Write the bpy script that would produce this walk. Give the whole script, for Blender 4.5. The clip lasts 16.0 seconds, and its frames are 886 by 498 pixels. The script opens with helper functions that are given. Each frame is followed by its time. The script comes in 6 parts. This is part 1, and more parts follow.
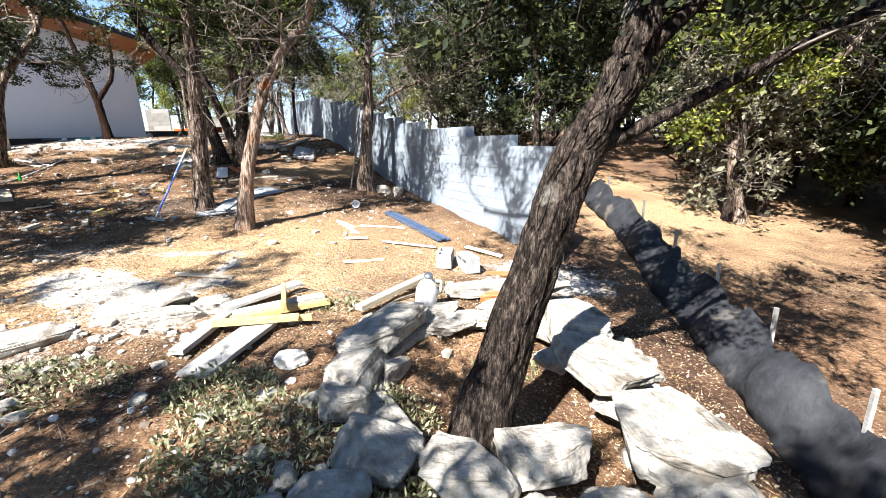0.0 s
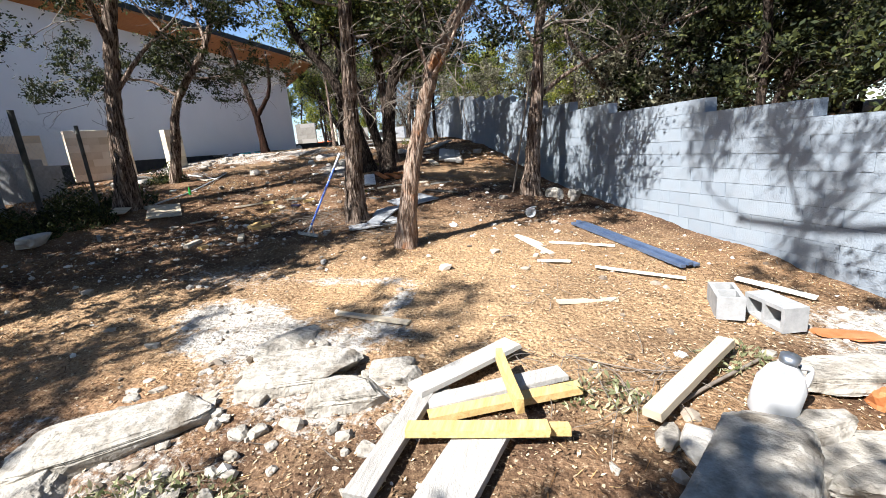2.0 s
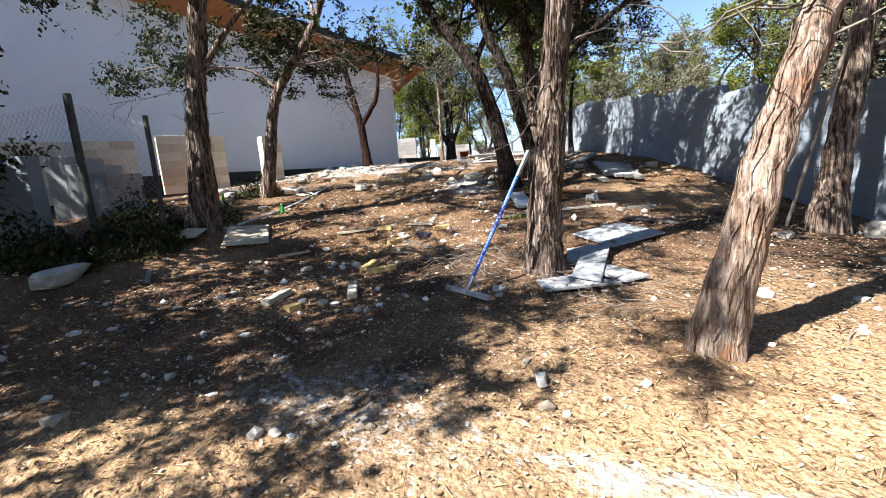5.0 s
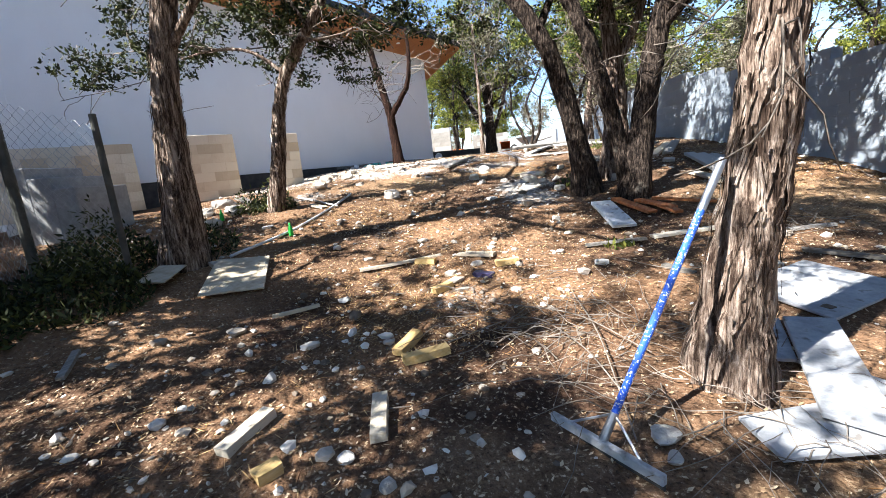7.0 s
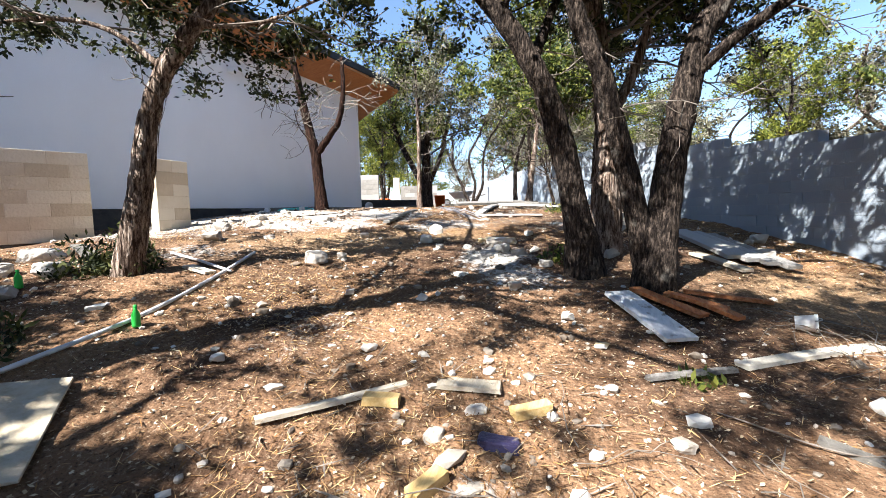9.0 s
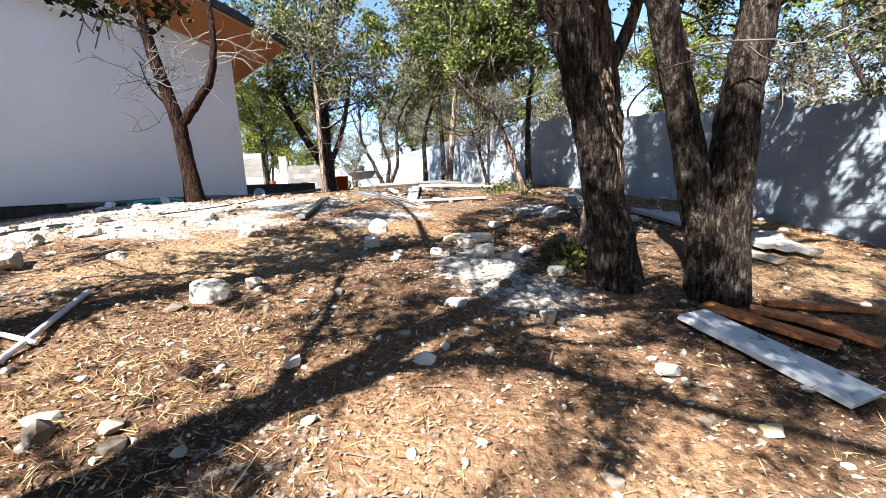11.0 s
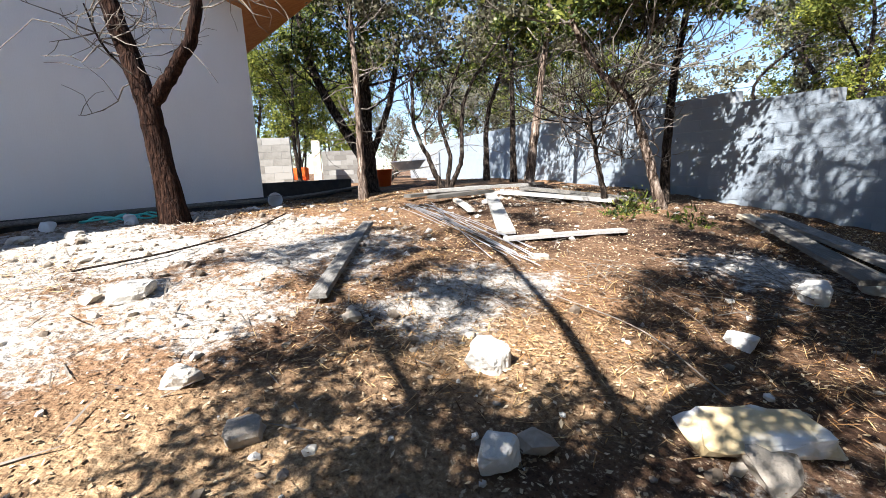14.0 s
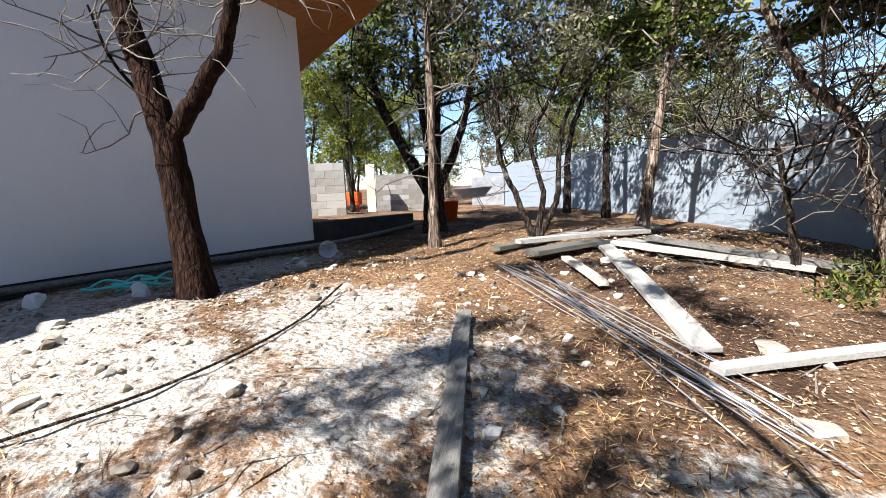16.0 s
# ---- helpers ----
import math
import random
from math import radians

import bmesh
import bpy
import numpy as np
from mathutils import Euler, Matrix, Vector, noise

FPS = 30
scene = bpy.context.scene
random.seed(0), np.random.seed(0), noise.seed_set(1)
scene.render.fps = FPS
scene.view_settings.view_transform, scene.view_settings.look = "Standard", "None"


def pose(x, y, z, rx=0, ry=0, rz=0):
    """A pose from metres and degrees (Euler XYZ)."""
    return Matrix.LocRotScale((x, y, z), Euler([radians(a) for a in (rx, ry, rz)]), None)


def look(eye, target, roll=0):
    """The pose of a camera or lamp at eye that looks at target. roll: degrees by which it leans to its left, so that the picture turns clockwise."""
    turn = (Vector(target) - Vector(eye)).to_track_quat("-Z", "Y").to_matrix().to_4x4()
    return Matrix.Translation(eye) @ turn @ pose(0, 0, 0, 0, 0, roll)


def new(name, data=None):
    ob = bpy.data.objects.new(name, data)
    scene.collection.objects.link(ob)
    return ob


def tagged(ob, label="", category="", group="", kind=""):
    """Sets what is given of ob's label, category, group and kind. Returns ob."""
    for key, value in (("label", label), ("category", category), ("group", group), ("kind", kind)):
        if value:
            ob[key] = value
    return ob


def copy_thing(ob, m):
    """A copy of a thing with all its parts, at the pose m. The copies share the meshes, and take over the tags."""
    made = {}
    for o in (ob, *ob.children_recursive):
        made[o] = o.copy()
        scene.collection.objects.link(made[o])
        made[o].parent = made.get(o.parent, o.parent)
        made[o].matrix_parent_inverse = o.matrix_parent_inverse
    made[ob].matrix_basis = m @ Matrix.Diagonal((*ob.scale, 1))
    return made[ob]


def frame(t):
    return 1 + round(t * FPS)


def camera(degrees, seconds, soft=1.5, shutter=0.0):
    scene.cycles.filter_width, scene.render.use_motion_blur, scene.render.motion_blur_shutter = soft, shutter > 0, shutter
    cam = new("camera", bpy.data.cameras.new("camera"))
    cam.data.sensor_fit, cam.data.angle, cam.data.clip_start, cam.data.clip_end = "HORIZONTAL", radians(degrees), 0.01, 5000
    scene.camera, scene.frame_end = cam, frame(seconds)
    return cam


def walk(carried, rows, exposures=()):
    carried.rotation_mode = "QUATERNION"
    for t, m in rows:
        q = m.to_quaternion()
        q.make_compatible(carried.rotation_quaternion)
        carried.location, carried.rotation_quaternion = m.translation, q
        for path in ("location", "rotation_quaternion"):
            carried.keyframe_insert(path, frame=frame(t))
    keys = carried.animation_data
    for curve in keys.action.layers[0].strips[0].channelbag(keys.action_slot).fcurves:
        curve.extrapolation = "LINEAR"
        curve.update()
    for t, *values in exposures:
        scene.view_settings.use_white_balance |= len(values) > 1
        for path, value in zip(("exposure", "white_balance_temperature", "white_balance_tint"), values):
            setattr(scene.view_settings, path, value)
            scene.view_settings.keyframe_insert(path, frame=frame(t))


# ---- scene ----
cam = camera(92.5, 16.0, soft=0.6)
PATH = [
    (0, (0.102, 0.014, 1.903), (0.07, 1.947, 1.393), -1.8),
    (0.5, (-0.107, 0.444, 1.892), (-0.352, 2.381, 1.459), -3.0),
    (1, (-0.437, 0.808, 1.854), (-0.775, 2.734, 1.432), -5.3),
    (1.5, (-0.78, 1.259, 1.808), (-1.342, 3.126, 1.366), -5.7),
    (2, (-1.168, 1.673, 1.767), (-1.735, 3.535, 1.306), -5.3),
    (2.5, (-1.483, 2.088, 1.709), (-2.033, 3.96, 1.271), -4.9),
    (3, (-1.894, 2.498, 1.673), (-2.601, 4.329, 1.292), -4.9),
    (3.5, (-2.31, 2.872, 1.666), (-3.065, 4.667, 1.211), -4.5),
    (4, (-2.689, 3.351, 1.666), (-3.538, 5.124, 1.299), -4.7),
    (4.2, (-2.861, 3.491, 1.644), (-3.737, 5.261, 1.33), -5.0),
    (6.3, (-4.259, 4.98, 1.825), (-5.186, 6.711, 1.449), -3.3),
    (6.5, (-4.338, 5.179, 1.876), (-5.201, 6.942, 1.496), -2.8),
    (7, (-4.59, 5.455, 1.904), (-5.616, 7.131, 1.535), -5.9),
    (7.5, (-4.85, 5.753, 1.974), (-5.806, 7.461, 1.563), -4.7),
    (8, (-5.068, 6.176, 2.039), (-6.012, 7.894, 1.641), -4.8),
    (8.5, (-5.465, 6.506, 2.027), (-6.244, 8.32, 1.706), -3.4),
    (9, (-5.811, 6.859, 2.048), (-6.474, 8.738, 1.881), -1.3),
    (9.5, (-6.098, 7.213, 2.134), (-6.674, 9.124, 2.003), -0.7),
    (9.7, (-6.233, 7.324, 2.144), (-6.707, 9.262, 2.01), -0.8),
    (11.8, (-7.192, 8.885, 2.346), (-7.294, 10.842, 1.945), -4.6),
    (12, (-7.241, 9.08, 2.414), (-7.39, 11.032, 2.002), -6.5),
    (12.5, (-7.439, 9.539, 2.444), (-7.637, 11.489, 2.049), -7.2),
    (13, (-7.596, 9.948, 2.524), (-7.856, 11.892, 2.137), -5.5),
    (13.5, (-7.699, 10.465, 2.605), (-7.999, 12.406, 2.228), -5.3),
    (14, (-7.889, 10.903, 2.67), (-8.203, 12.843, 2.295), -2.3),
    (14.5, (-8.012, 11.313, 2.743), (-8.321, 13.266, 2.445), -0.9),
    (15, (-8.24, 11.687, 2.809), (-8.65, 13.628, 2.549), -2.7),
    (15.5, (-8.508, 11.999, 2.927), (-8.983, 13.923, 2.654), -0.4),
    (16, (-8.751, 12.392, 3.014), (-9.268, 14.301, 2.72), -2.2),
]
walk(cam, [(t, look(eye, target, roll)) for t, eye, target, roll in PATH],
     exposures=[(0, 1.95), (1.2, 1.75), (2.0, 1.5), (2.5, 1.42), (3.5, 1.5), (5.5, 1.95), (6.5, 2.2), (7.2, 2.2), (9.5, 2.1), (12, 2.15), (14, 1.8), (16, 1.52)])

# ---- light ----
SUN_FROM = Vector((-0.50, -0.866, 0.0)).normalized()
SUN_UP = radians(47)
world = bpy.data.worlds.new("world")
scene.world = world
world.use_nodes = True
wn = world.node_tree
for node in list(wn.nodes):
    wn.nodes.remove(node)
sky = wn.nodes.new("ShaderNodeTexSky")
sky.sky_type = "NISHITA"
sky.sun_disc = False
sky.sun_elevation = SUN_UP
sky.sun_rotation = math.atan2(SUN_FROM.x, SUN_FROM.y)
sky.altitude = 1200
sky.air_density, sky.dust_density, sky.ozone_density = 1.0, 0.1, 3.0
wbg = wn.nodes.new("ShaderNodeBackground")
wbg.inputs["Strength"].default_value = 0.076
wout = wn.nodes.new("ShaderNodeOutputWorld")
wn.links.new(sky.outputs[0], wbg.inputs[0])
wn.links.new(wbg.outputs[0], wout.inputs[0])
sun = new("sun", bpy.data.lights.new("sun", "SUN"))
sun.data.energy = 5.0
sun.data.angle = radians(0.55)
sun.data.color = (1.0, 0.975, 0.94)
sun_dir = SUN_FROM * math.cos(SUN_UP) + Vector((0, 0, math.sin(SUN_UP)))
sun.matrix_world = look((0, 0, 0), -sun_dir)


# ---- materials ----
def material(name, base, rough=0.85, vary=(), scale=6.0, stretch=(1, 1, 1), bump=0.3, bump_scale=40.0,
             metal=0.0, island=False, per_object=False, translucent=0.0, coords="Object", stain=None):
    """A procedural surface: base colour mixed with the colours in vary by noise, with fine relief."""
    m = bpy.data.materials.new(name)
    m.use_nodes = True
    nt = m.node_tree
    bsdf = nt.nodes["Principled BSDF"]
    bsdf.inputs["Roughness"].default_value = rough
    bsdf.inputs["Metallic"].default_value = metal
    bsdf.inputs["Specular IOR Level"].default_value = 0.12 if rough >= 0.9 else 0.3
    tc = nt.nodes.new("ShaderNodeTexCoord")
    mp = nt.nodes.new("ShaderNodeMapping")
    mp.inputs["Scale"].default_value = stretch
    nt.links.new(tc.outputs[coords], mp.inputs[0])
    ramp = nt.nodes.new("ShaderNodeValToRGB")
    colours = [base, *vary]
    els = ramp.color_ramp.elements
    while len(els) < len(colours):
        els.new(0.5)
    for k, c in enumerate(colours):
        els[k].position = 0.3 + 0.4 * k / max(1, len(colours) - 1)
        els[k].color = (*c, 1)
    if len(colours) == 1:
        els[1].color = (*base, 1)
    n1 = nt.nodes.new("ShaderNodeTexNoise")
    n1.inputs["Scale"].default_value = scale
    n1.inputs["Detail"].default_value = 6
    n1.inputs["Roughness"].default_value = 0.65
    nt.links.new(mp.outputs[0], n1.inputs["Vector"])
    if island or per_object:
        src = nt.nodes.new("ShaderNodeNewGeometry" if island else "ShaderNodeObjectInfo")
        out = src.outputs["Random Per Island" if island else "Random"]
        mix = nt.nodes.new("ShaderNodeMath")
        mix.operation = "MULTIPLY_ADD"
        mix.inputs[1].default_value = 0.55
        half = nt.nodes.new("ShaderNodeMath")
        half.operation = "MULTIPLY_ADD"
        half.inputs[1].default_value, half.inputs[2].default_value = 0.6, -0.08
        nt.links.new(n1.outputs["Fac"], half.inputs[0])
        nt.links.new(out, mix.inputs[0])
        nt.links.new(half.outputs[0], mix.inputs[2])
        nt.links.new(mix.outputs[0], ramp.inputs[0])
    else:
        nt.links.new(n1.outputs["Fac"], ramp.inputs[0])
    colour = ramp.outputs[0]
    if stain:
        n3 = nt.nodes.new("ShaderNodeTexNoise")
        n3.inputs["Scale"].default_value, n3.inputs["Detail"].default_value = stain[1], 4
        nt.links.new(tc.outputs[coords], n3.inputs["Vector"])
        r3 = nt.nodes.new("ShaderNodeValToRGB")
        r3.color_ramp.elements[0].position, r3.color_ramp.elements[1].position = stain[2], stain[3]
        nt.links.new(n3.outputs["Fac"], r3.inputs[0])
        mx = nt.nodes.new("ShaderNodeMix")
        mx.data_type = "RGBA"
        nt.links.new(r3.outputs[0], mx.inputs[0])
        nt.links.new(colour, mx.inputs[6])
        mx.inputs[7].default_value = (*stain[0], 1)
        colour = mx.outputs[2]
    nt.links.new(colour, bsdf.inputs["Base Color"])
    if bump:
        n2 = nt.nodes.new("ShaderNodeTexNoise")
        n2.inputs["Scale"].default_value = bump_scale
        n2.inputs["Detail"].default_value = 5
        nt.links.new(mp.outputs[0], n2.inputs["Vector"])
        bp = nt.nodes.new("ShaderNodeBump")
        bp.inputs["Strength"].default_value = bump
        bp.inputs["Distance"].default_value = 0.02
        nt.links.new(n2.outputs["Fac"], bp.inputs["Height"])
        nt.links.new(bp.outputs[0], bsdf.inputs["Normal"])
    if translucent:
        tr = nt.nodes.new("ShaderNodeBsdfTranslucent")
        nt.links.new(colour, tr.inputs[0])
        ms = nt.nodes.new("ShaderNodeMixShader")
        ms.inputs[0].default_value = translucent
        nt.links.new(bsdf.outputs[0], ms.inputs[1])
        nt.links.new(tr.outputs[0], ms.inputs[2])
        nt.links.new(ms.outputs[0], nt.nodes["Material Output"].inputs[0])
    return m


M = {}
M["bark_grey"] = material("bark_grey", (0.035, 0.022, 0.016), 0.95, [(0.18, 0.13, 0.10), (0.44, 0.36, 0.30)], 9, (3, 3, 0.35), 1.0, 14)
M["bark_dark"] = material("bark_dark", (0.012, 0.009, 0.008), 0.95, [(0.04, 0.03, 0.024), (0.13, 0.10, 0.08)], 15, (2.5, 2.5, 0.6), 1.0, 26,
                          stain=((0.24, 0.22, 0.19), 3.5, 0.62, 0.75))
M["bark_red"] = material("bark_red", (0.010, 0.005, 0.0035), 0.95, [(0.022, 0.010, 0.007), (0.055, 0.028, 0.018)], 10, (2.5, 2.5, 0.6), 1.0, 16)
M["bark_pale"] = material("bark_pale", (0.13, 0.08, 0.055), 0.95, [(0.30, 0.22, 0.17), (0.42, 0.34, 0.28)], 9, (3, 3, 0.4), 1.0, 14,
                          stain=((0.30, 0.13, 0.06), 4.0, 0.58, 0.7))
M["twig"] = material("twig", (0.10, 0.082, 0.068), 0.95, [(0.27, 0.235, 0.20)], 12, bump=0)
M["leaf_juniper"] = material("leaf_juniper", (0.009, 0.014, 0.005), 0.8, [(0.024, 0.034, 0.010), (0.075, 0.085, 0.024)], 2, bump=0, island=True, translucent=0.15)
M["leaf_oak"] = material("leaf_oak", (0.025, 0.042, 0.009), 0.6, [(0.07, 0.10, 0.02), (0.23, 0.24, 0.05)], 2, bump=0, island=True, translucent=0.35)
M["leaf_dry"] = material("leaf_dry", (0.05, 0.045, 0.028), 0.8, [(0.13, 0.125, 0.075), (0.28, 0.265, 0.18)], 2, bump=0, island=True, translucent=0.3)
M["leaf_lime"] = material("leaf_lime", (0.06, 0.08, 0.014), 0.7, [(0.15, 0.18, 0.03), (0.32, 0.32, 0.06)], 2, bump=0, island=True, translucent=0.45)
M["block"] = material("block", (0.245, 0.286, 0.334), 0.92, [(0.258, 0.30, 0.347), (0.272, 0.314, 0.36)], 5, bump=0.5, bump_scale=60, per_object=True,
                      stain=((0.26, 0.275, 0.30), 1.3, 0.55, 0.8), coords="Object")
M["rough_block"] = material("rough_block", (0.20, 0.185, 0.165), 0.95, [(0.27, 0.255, 0.23), (0.34, 0.325, 0.30)], 6, bump=0.25, bump_scale=14, per_object=True)
M["mortar"] = material("mortar", (0.30, 0.32, 0.34), 0.95, [(0.34, 0.36, 0.38)], 8, bump=0.6)
M["stucco"] = material("stucco", (0.85, 0.845, 0.84), 0.9, [(0.89, 0.885, 0.88)], 1.2, (1, 1, 0.5), 0.25, 90, stain=((0.81, 0.805, 0.80), 0.6, 0.5, 0.9))
M["wall_lamp"] = material("wall_lamp", (0.8, 0.8, 0.78), 0.5, [(0.84, 0.84, 0.82)], 4, bump=0.05)
M["plinth"] = material("plinth", (0.03, 0.03, 0.032), 0.7, [(0.07, 0.065, 0.06)], 6, bump=0.3)
M["wood_orange"] = material("wood_orange", (0.35, 0.13, 0.045), 0.55, [(0.50, 0.22, 0.08)], 5, (1, 8, 1), 0.2, 30)
M["roof_metal"] = material("roof_metal", (0.02, 0.02, 0.022), 0.5, [(0.05, 0.05, 0.05)], 5, bump=0.1, metal=0.3)
M["limestone"] = material("limestone", (0.15, 0.13, 0.105), 0.95, [(0.36, 0.335, 0.295), (0.50, 0.48, 0.44)], 5, bump=1.0, bump_scale=26,
                          stain=((0.16, 0.14, 0.115), 4.5, 0.54, 0.68))
M["lime_panel"] = material("lime_panel", (0.55, 0.46, 0.34), 0.9, [(0.66, 0.57, 0.44), (0.72, 0.65, 0.53)], 4, bump=0.6, bump_scale=30, per_object=True)


for key in ("bark_grey", "bark_red", "bark_dark", "bark_pale"):
    nodes = M[key].node_tree.nodes
    for nd in nodes:
        if nd.type == "VALTORGB" and len(nd.color_ramp.elements) == 3:
            nd.color_ramp.elements[0].position, nd.color_ramp.elements[1].position, nd.color_ramp.elements[2].position = 0.42, 0.51, 0.62
        if nd.type == "BUMP":
            nd.inputs["Distance"].default_value = 0.06
        if nd.type == "TEX_NOISE" and nd.inputs["Detail"].default_value == 6:
            nd.inputs["Roughness"].default_value = 0.78


# ---- helpers for building ----
def mesh_object(name, verts, faces, mat, parent=None, label="", smooth=False):
    """One mesh object from arrays of vertices and faces."""
    me = bpy.data.meshes.new(name)
    me.from_pydata(np.asarray(verts, dtype=float).tolist(), [], [list(map(int, f)) for f in faces])
    if smooth:
        me.polygons.foreach_set("use_smooth", [True] * len(me.polygons))
    me.materials.append(mat)
    ob = new(name, me)
    if parent is not None:
        ob.parent = parent
    if label:
        ob["label"] = label
    return ob


def part(name, bm, mat, parent, label=""):
    me = bpy.data.meshes.new(name)
    bm.to_mesh(me)
    bm.free()
    me.materials.append(mat)
    ob = new(name, me)
    ob.parent = parent
    if label:
        ob["label"] = label
    return ob


def base_empty(name, m, label, category, group="", kind=""):
    ob = new(name)
    ob.empty_display_size = 0.1
    ob.matrix_world = m
    return tagged(ob, label, category, group, kind)


def box(sx, sy, sz, at=(0, 0, 0), bevel=0.0, turn=None):
    """A box of that size with its centre at `at`, as a bmesh."""
    bm = bmesh.new()
    bmesh.ops.create_cube(bm, size=1.0, matrix=Matrix.Translation(at) @ (turn or Matrix()) @ Matrix.Diagonal((sx, sy, sz, 1)))
    if bevel:
        bmesh.ops.bevel(bm, geom=bm.edges[:], offset=bevel, segments=1, affect="EDGES")
    return bm


def rod(radius, length, sides=10, m=None, radius2=None):
    bm = bmesh.new()
    bmesh.ops.create_cone(bm, cap_ends=True, segments=sides, radius1=radius, radius2=radius if radius2 is None else radius2,
                          depth=length, matrix=(m or Matrix()) @ Matrix.Translation((0, 0, length / 2)))
    return bm


def lattice(ix, iy, seed):
    h = (ix.astype(np.int64) * 374761393 + iy.astype(np.int64) * 668265263 + seed * 974711) & 0x7FFFFFFF
    h = ((h ^ (h >> 13)) * 1274126177) & 0x7FFFFFFF
    return ((h ^ (h >> 16)) & 0xFFFF) / 65535.0


def vnoise(x, y, seed=0):
    """Smooth value noise in 0 to 1."""
    ix, iy = np.floor(x), np.floor(y)
    fx, fy = x - ix, y - iy
    fx, fy = fx * fx * (3 - 2 * fx), fy * fy * (3 - 2 * fy)
    a, b = lattice(ix, iy, seed), lattice(ix + 1, iy, seed)
    c, d = lattice(ix, iy + 1, seed), lattice(ix + 1, iy + 1, seed)
    return (a * (1 - fx) + b * fx) * (1 - fy) + (c * (1 - fx) + d * fx) * fy


# ---- lie of the land: a cubic with a lattice of low swells ----
POLY = [0.0496, -0.808, 0.1211, -0.2542, -0.0541, 0.839, 0.0023, 0.0718, 0.127, -0.2173]
BUMP = [-0.109, 0.046, 0.155, 0.126, 0.186, -0.135, -0.106, 0.008, 0.161, 0.123, 0.153, 0.064, -0.164, 0.025, -0.237, 0.062, 0.046, 0.074,
        -0.167, -0.113, 0.005, 0.081, 0.078, 0.076, 0.137, 0.04, -0.085, -0.223, -0.033, -0.003, -0.285, -0.043, 0.021, 0.051, 0.047, 0.028]
KNOTS = [(x, y) for x in (-13, -10, -7, -4, -1, 2) for y in (1, 4.5, 8, 11.5, 15, 18.5)]


def land(x, y, rough=True):
    x0, y0 = np.asarray(x, float), np.asarray(y, float)
    x, y = np.clip(x0, -15, 6.5), np.clip(y0, -3, 27)
    a, b = x / 10, y / 10
    terms = (1, a, b, a * a, a * b, b * b, a ** 3, a * a * b, a * b * b, b ** 3)
    z = sum(c * t for c, t in zip(POLY, terms))
    for (kx, ky), c in zip(KNOTS, BUMP):
        z = z + c * np.exp(-((x - kx) ** 2 + (y - ky) ** 2) / 8.0)
    z = z - 0.16 * np.exp(-((x - 0.35) ** 2 + (y - 2.7) ** 2) / 0.5)
    if rough:
        z = z + 0.05 * (vnoise(x0 * 1.3, y0 * 1.3, 3) - 0.5) + 0.03 * (vnoise(x0 * 4, y0 * 4, 4) - 0.5) + 0.03 * (vnoise(x0 * 11, y0 * 11, 5) - 0.5)
    return z


def lie(x, y):
    return float(land(x, y, False))


# white crushed-lime patches on the earth: x, y, radius along x and y, strength
LIME = [(-4.25, 4.65, 0.65, 0.3, 1.0), (-3.7, 4.35, 0.7, 0.38, 1.0), (-3.05, 4.25, 0.5, 0.28, 1.0), (-2.65, 4.6, 0.25, 0.2, 0.9), (-2.7, 5.05, 0.1, 0.35, 0.9), (-2.9, 3.75, 0.8, 0.4, 0.62), (-3.7, 3.1, 0.8, 0.4, 0.55), (-3.4, 5.55, 0.7, 0.12, 0.7), (1.2, 5.1, 0.8, 0.5, 1.0),
        (-6.9, 11.7, 0.4, 0.6, 0.85), (-6.5, 11.2, 0.4, 0.4, 0.7), (-8.3, 13.4, 0.45, 0.45, 0.9), (-9.9, 13.1, 0.8, 0.5, 0.7), (-11.0, 14.0, 1.0, 0.6, 0.85),
        (-10.8, 12.6, 1.0, 0.5, 0.75), (-9.0, 14.3, 0.3, 0.9, 0.6), (-6.0, 14.4, 0.6, 0.4, 0.8), (-11.9, 16.4, 0.6, 1.5, 1.0), (-12.2, 13.4, 1.2, 2.2, 1.0),
        (-7.9, 9.5, 0.5, 0.5, 0.3), (-4.9, 5.6, 0.9, 0.4, 0.45), (0.2, 1.2, 1.4, 0.7, 0.6), (-7.9, 13.9, 0.5, 0.3, 0.7), (-6.2, 8.3, 0.3, 0.3, 0.4), (-10.2, 10.6, 0.5, 0.4, 0.5), (-9.6, 14.3, 0.6, 0.9, 0.75), (-10.3, 15.1, 0.8, 0.8, 0.8), (-9.5, 13.0, 0.4, 0.5, 0.6)]


def lime_amount(x, y):
    n = vnoise(x * 3.1, y * 3.1, 8) * 0.6 + vnoise(x * 9, y * 9, 9) * 0.4
    v = np.zeros_like(x)
    for px, py, rx, ry, s in LIME:
        d = np.sqrt(((x - px) / rx) ** 2 + ((y - py) / ry) ** 2)
        v = np.maximum(v, s * np.clip(1.5 - d - 0.9 * (0.5 - n), 0, 1))
    return v


# dry pale straw and chips, painted lighter where the open ground lies in sun
SUNLIT_STRAW = [(-5.6, 4.5, 1.3, 0.6, 0.8), (-2.0, 5.8, 2.6, 2.0, 1.0), (-3.6, 4.4, 1.6, 0.9, 0.8), (-8.9, 11.7, 0.9, 0.7, 0.9), (-7.9, 12.9, 0.8, 0.5, 0.6), (-9.8, 11.2, 0.8, 0.6, 0.7), (4.5, 9.0, 2.5, 3.0, 1.0), (-3.2, 11.6, 1.2, 0.8, 0.8)]


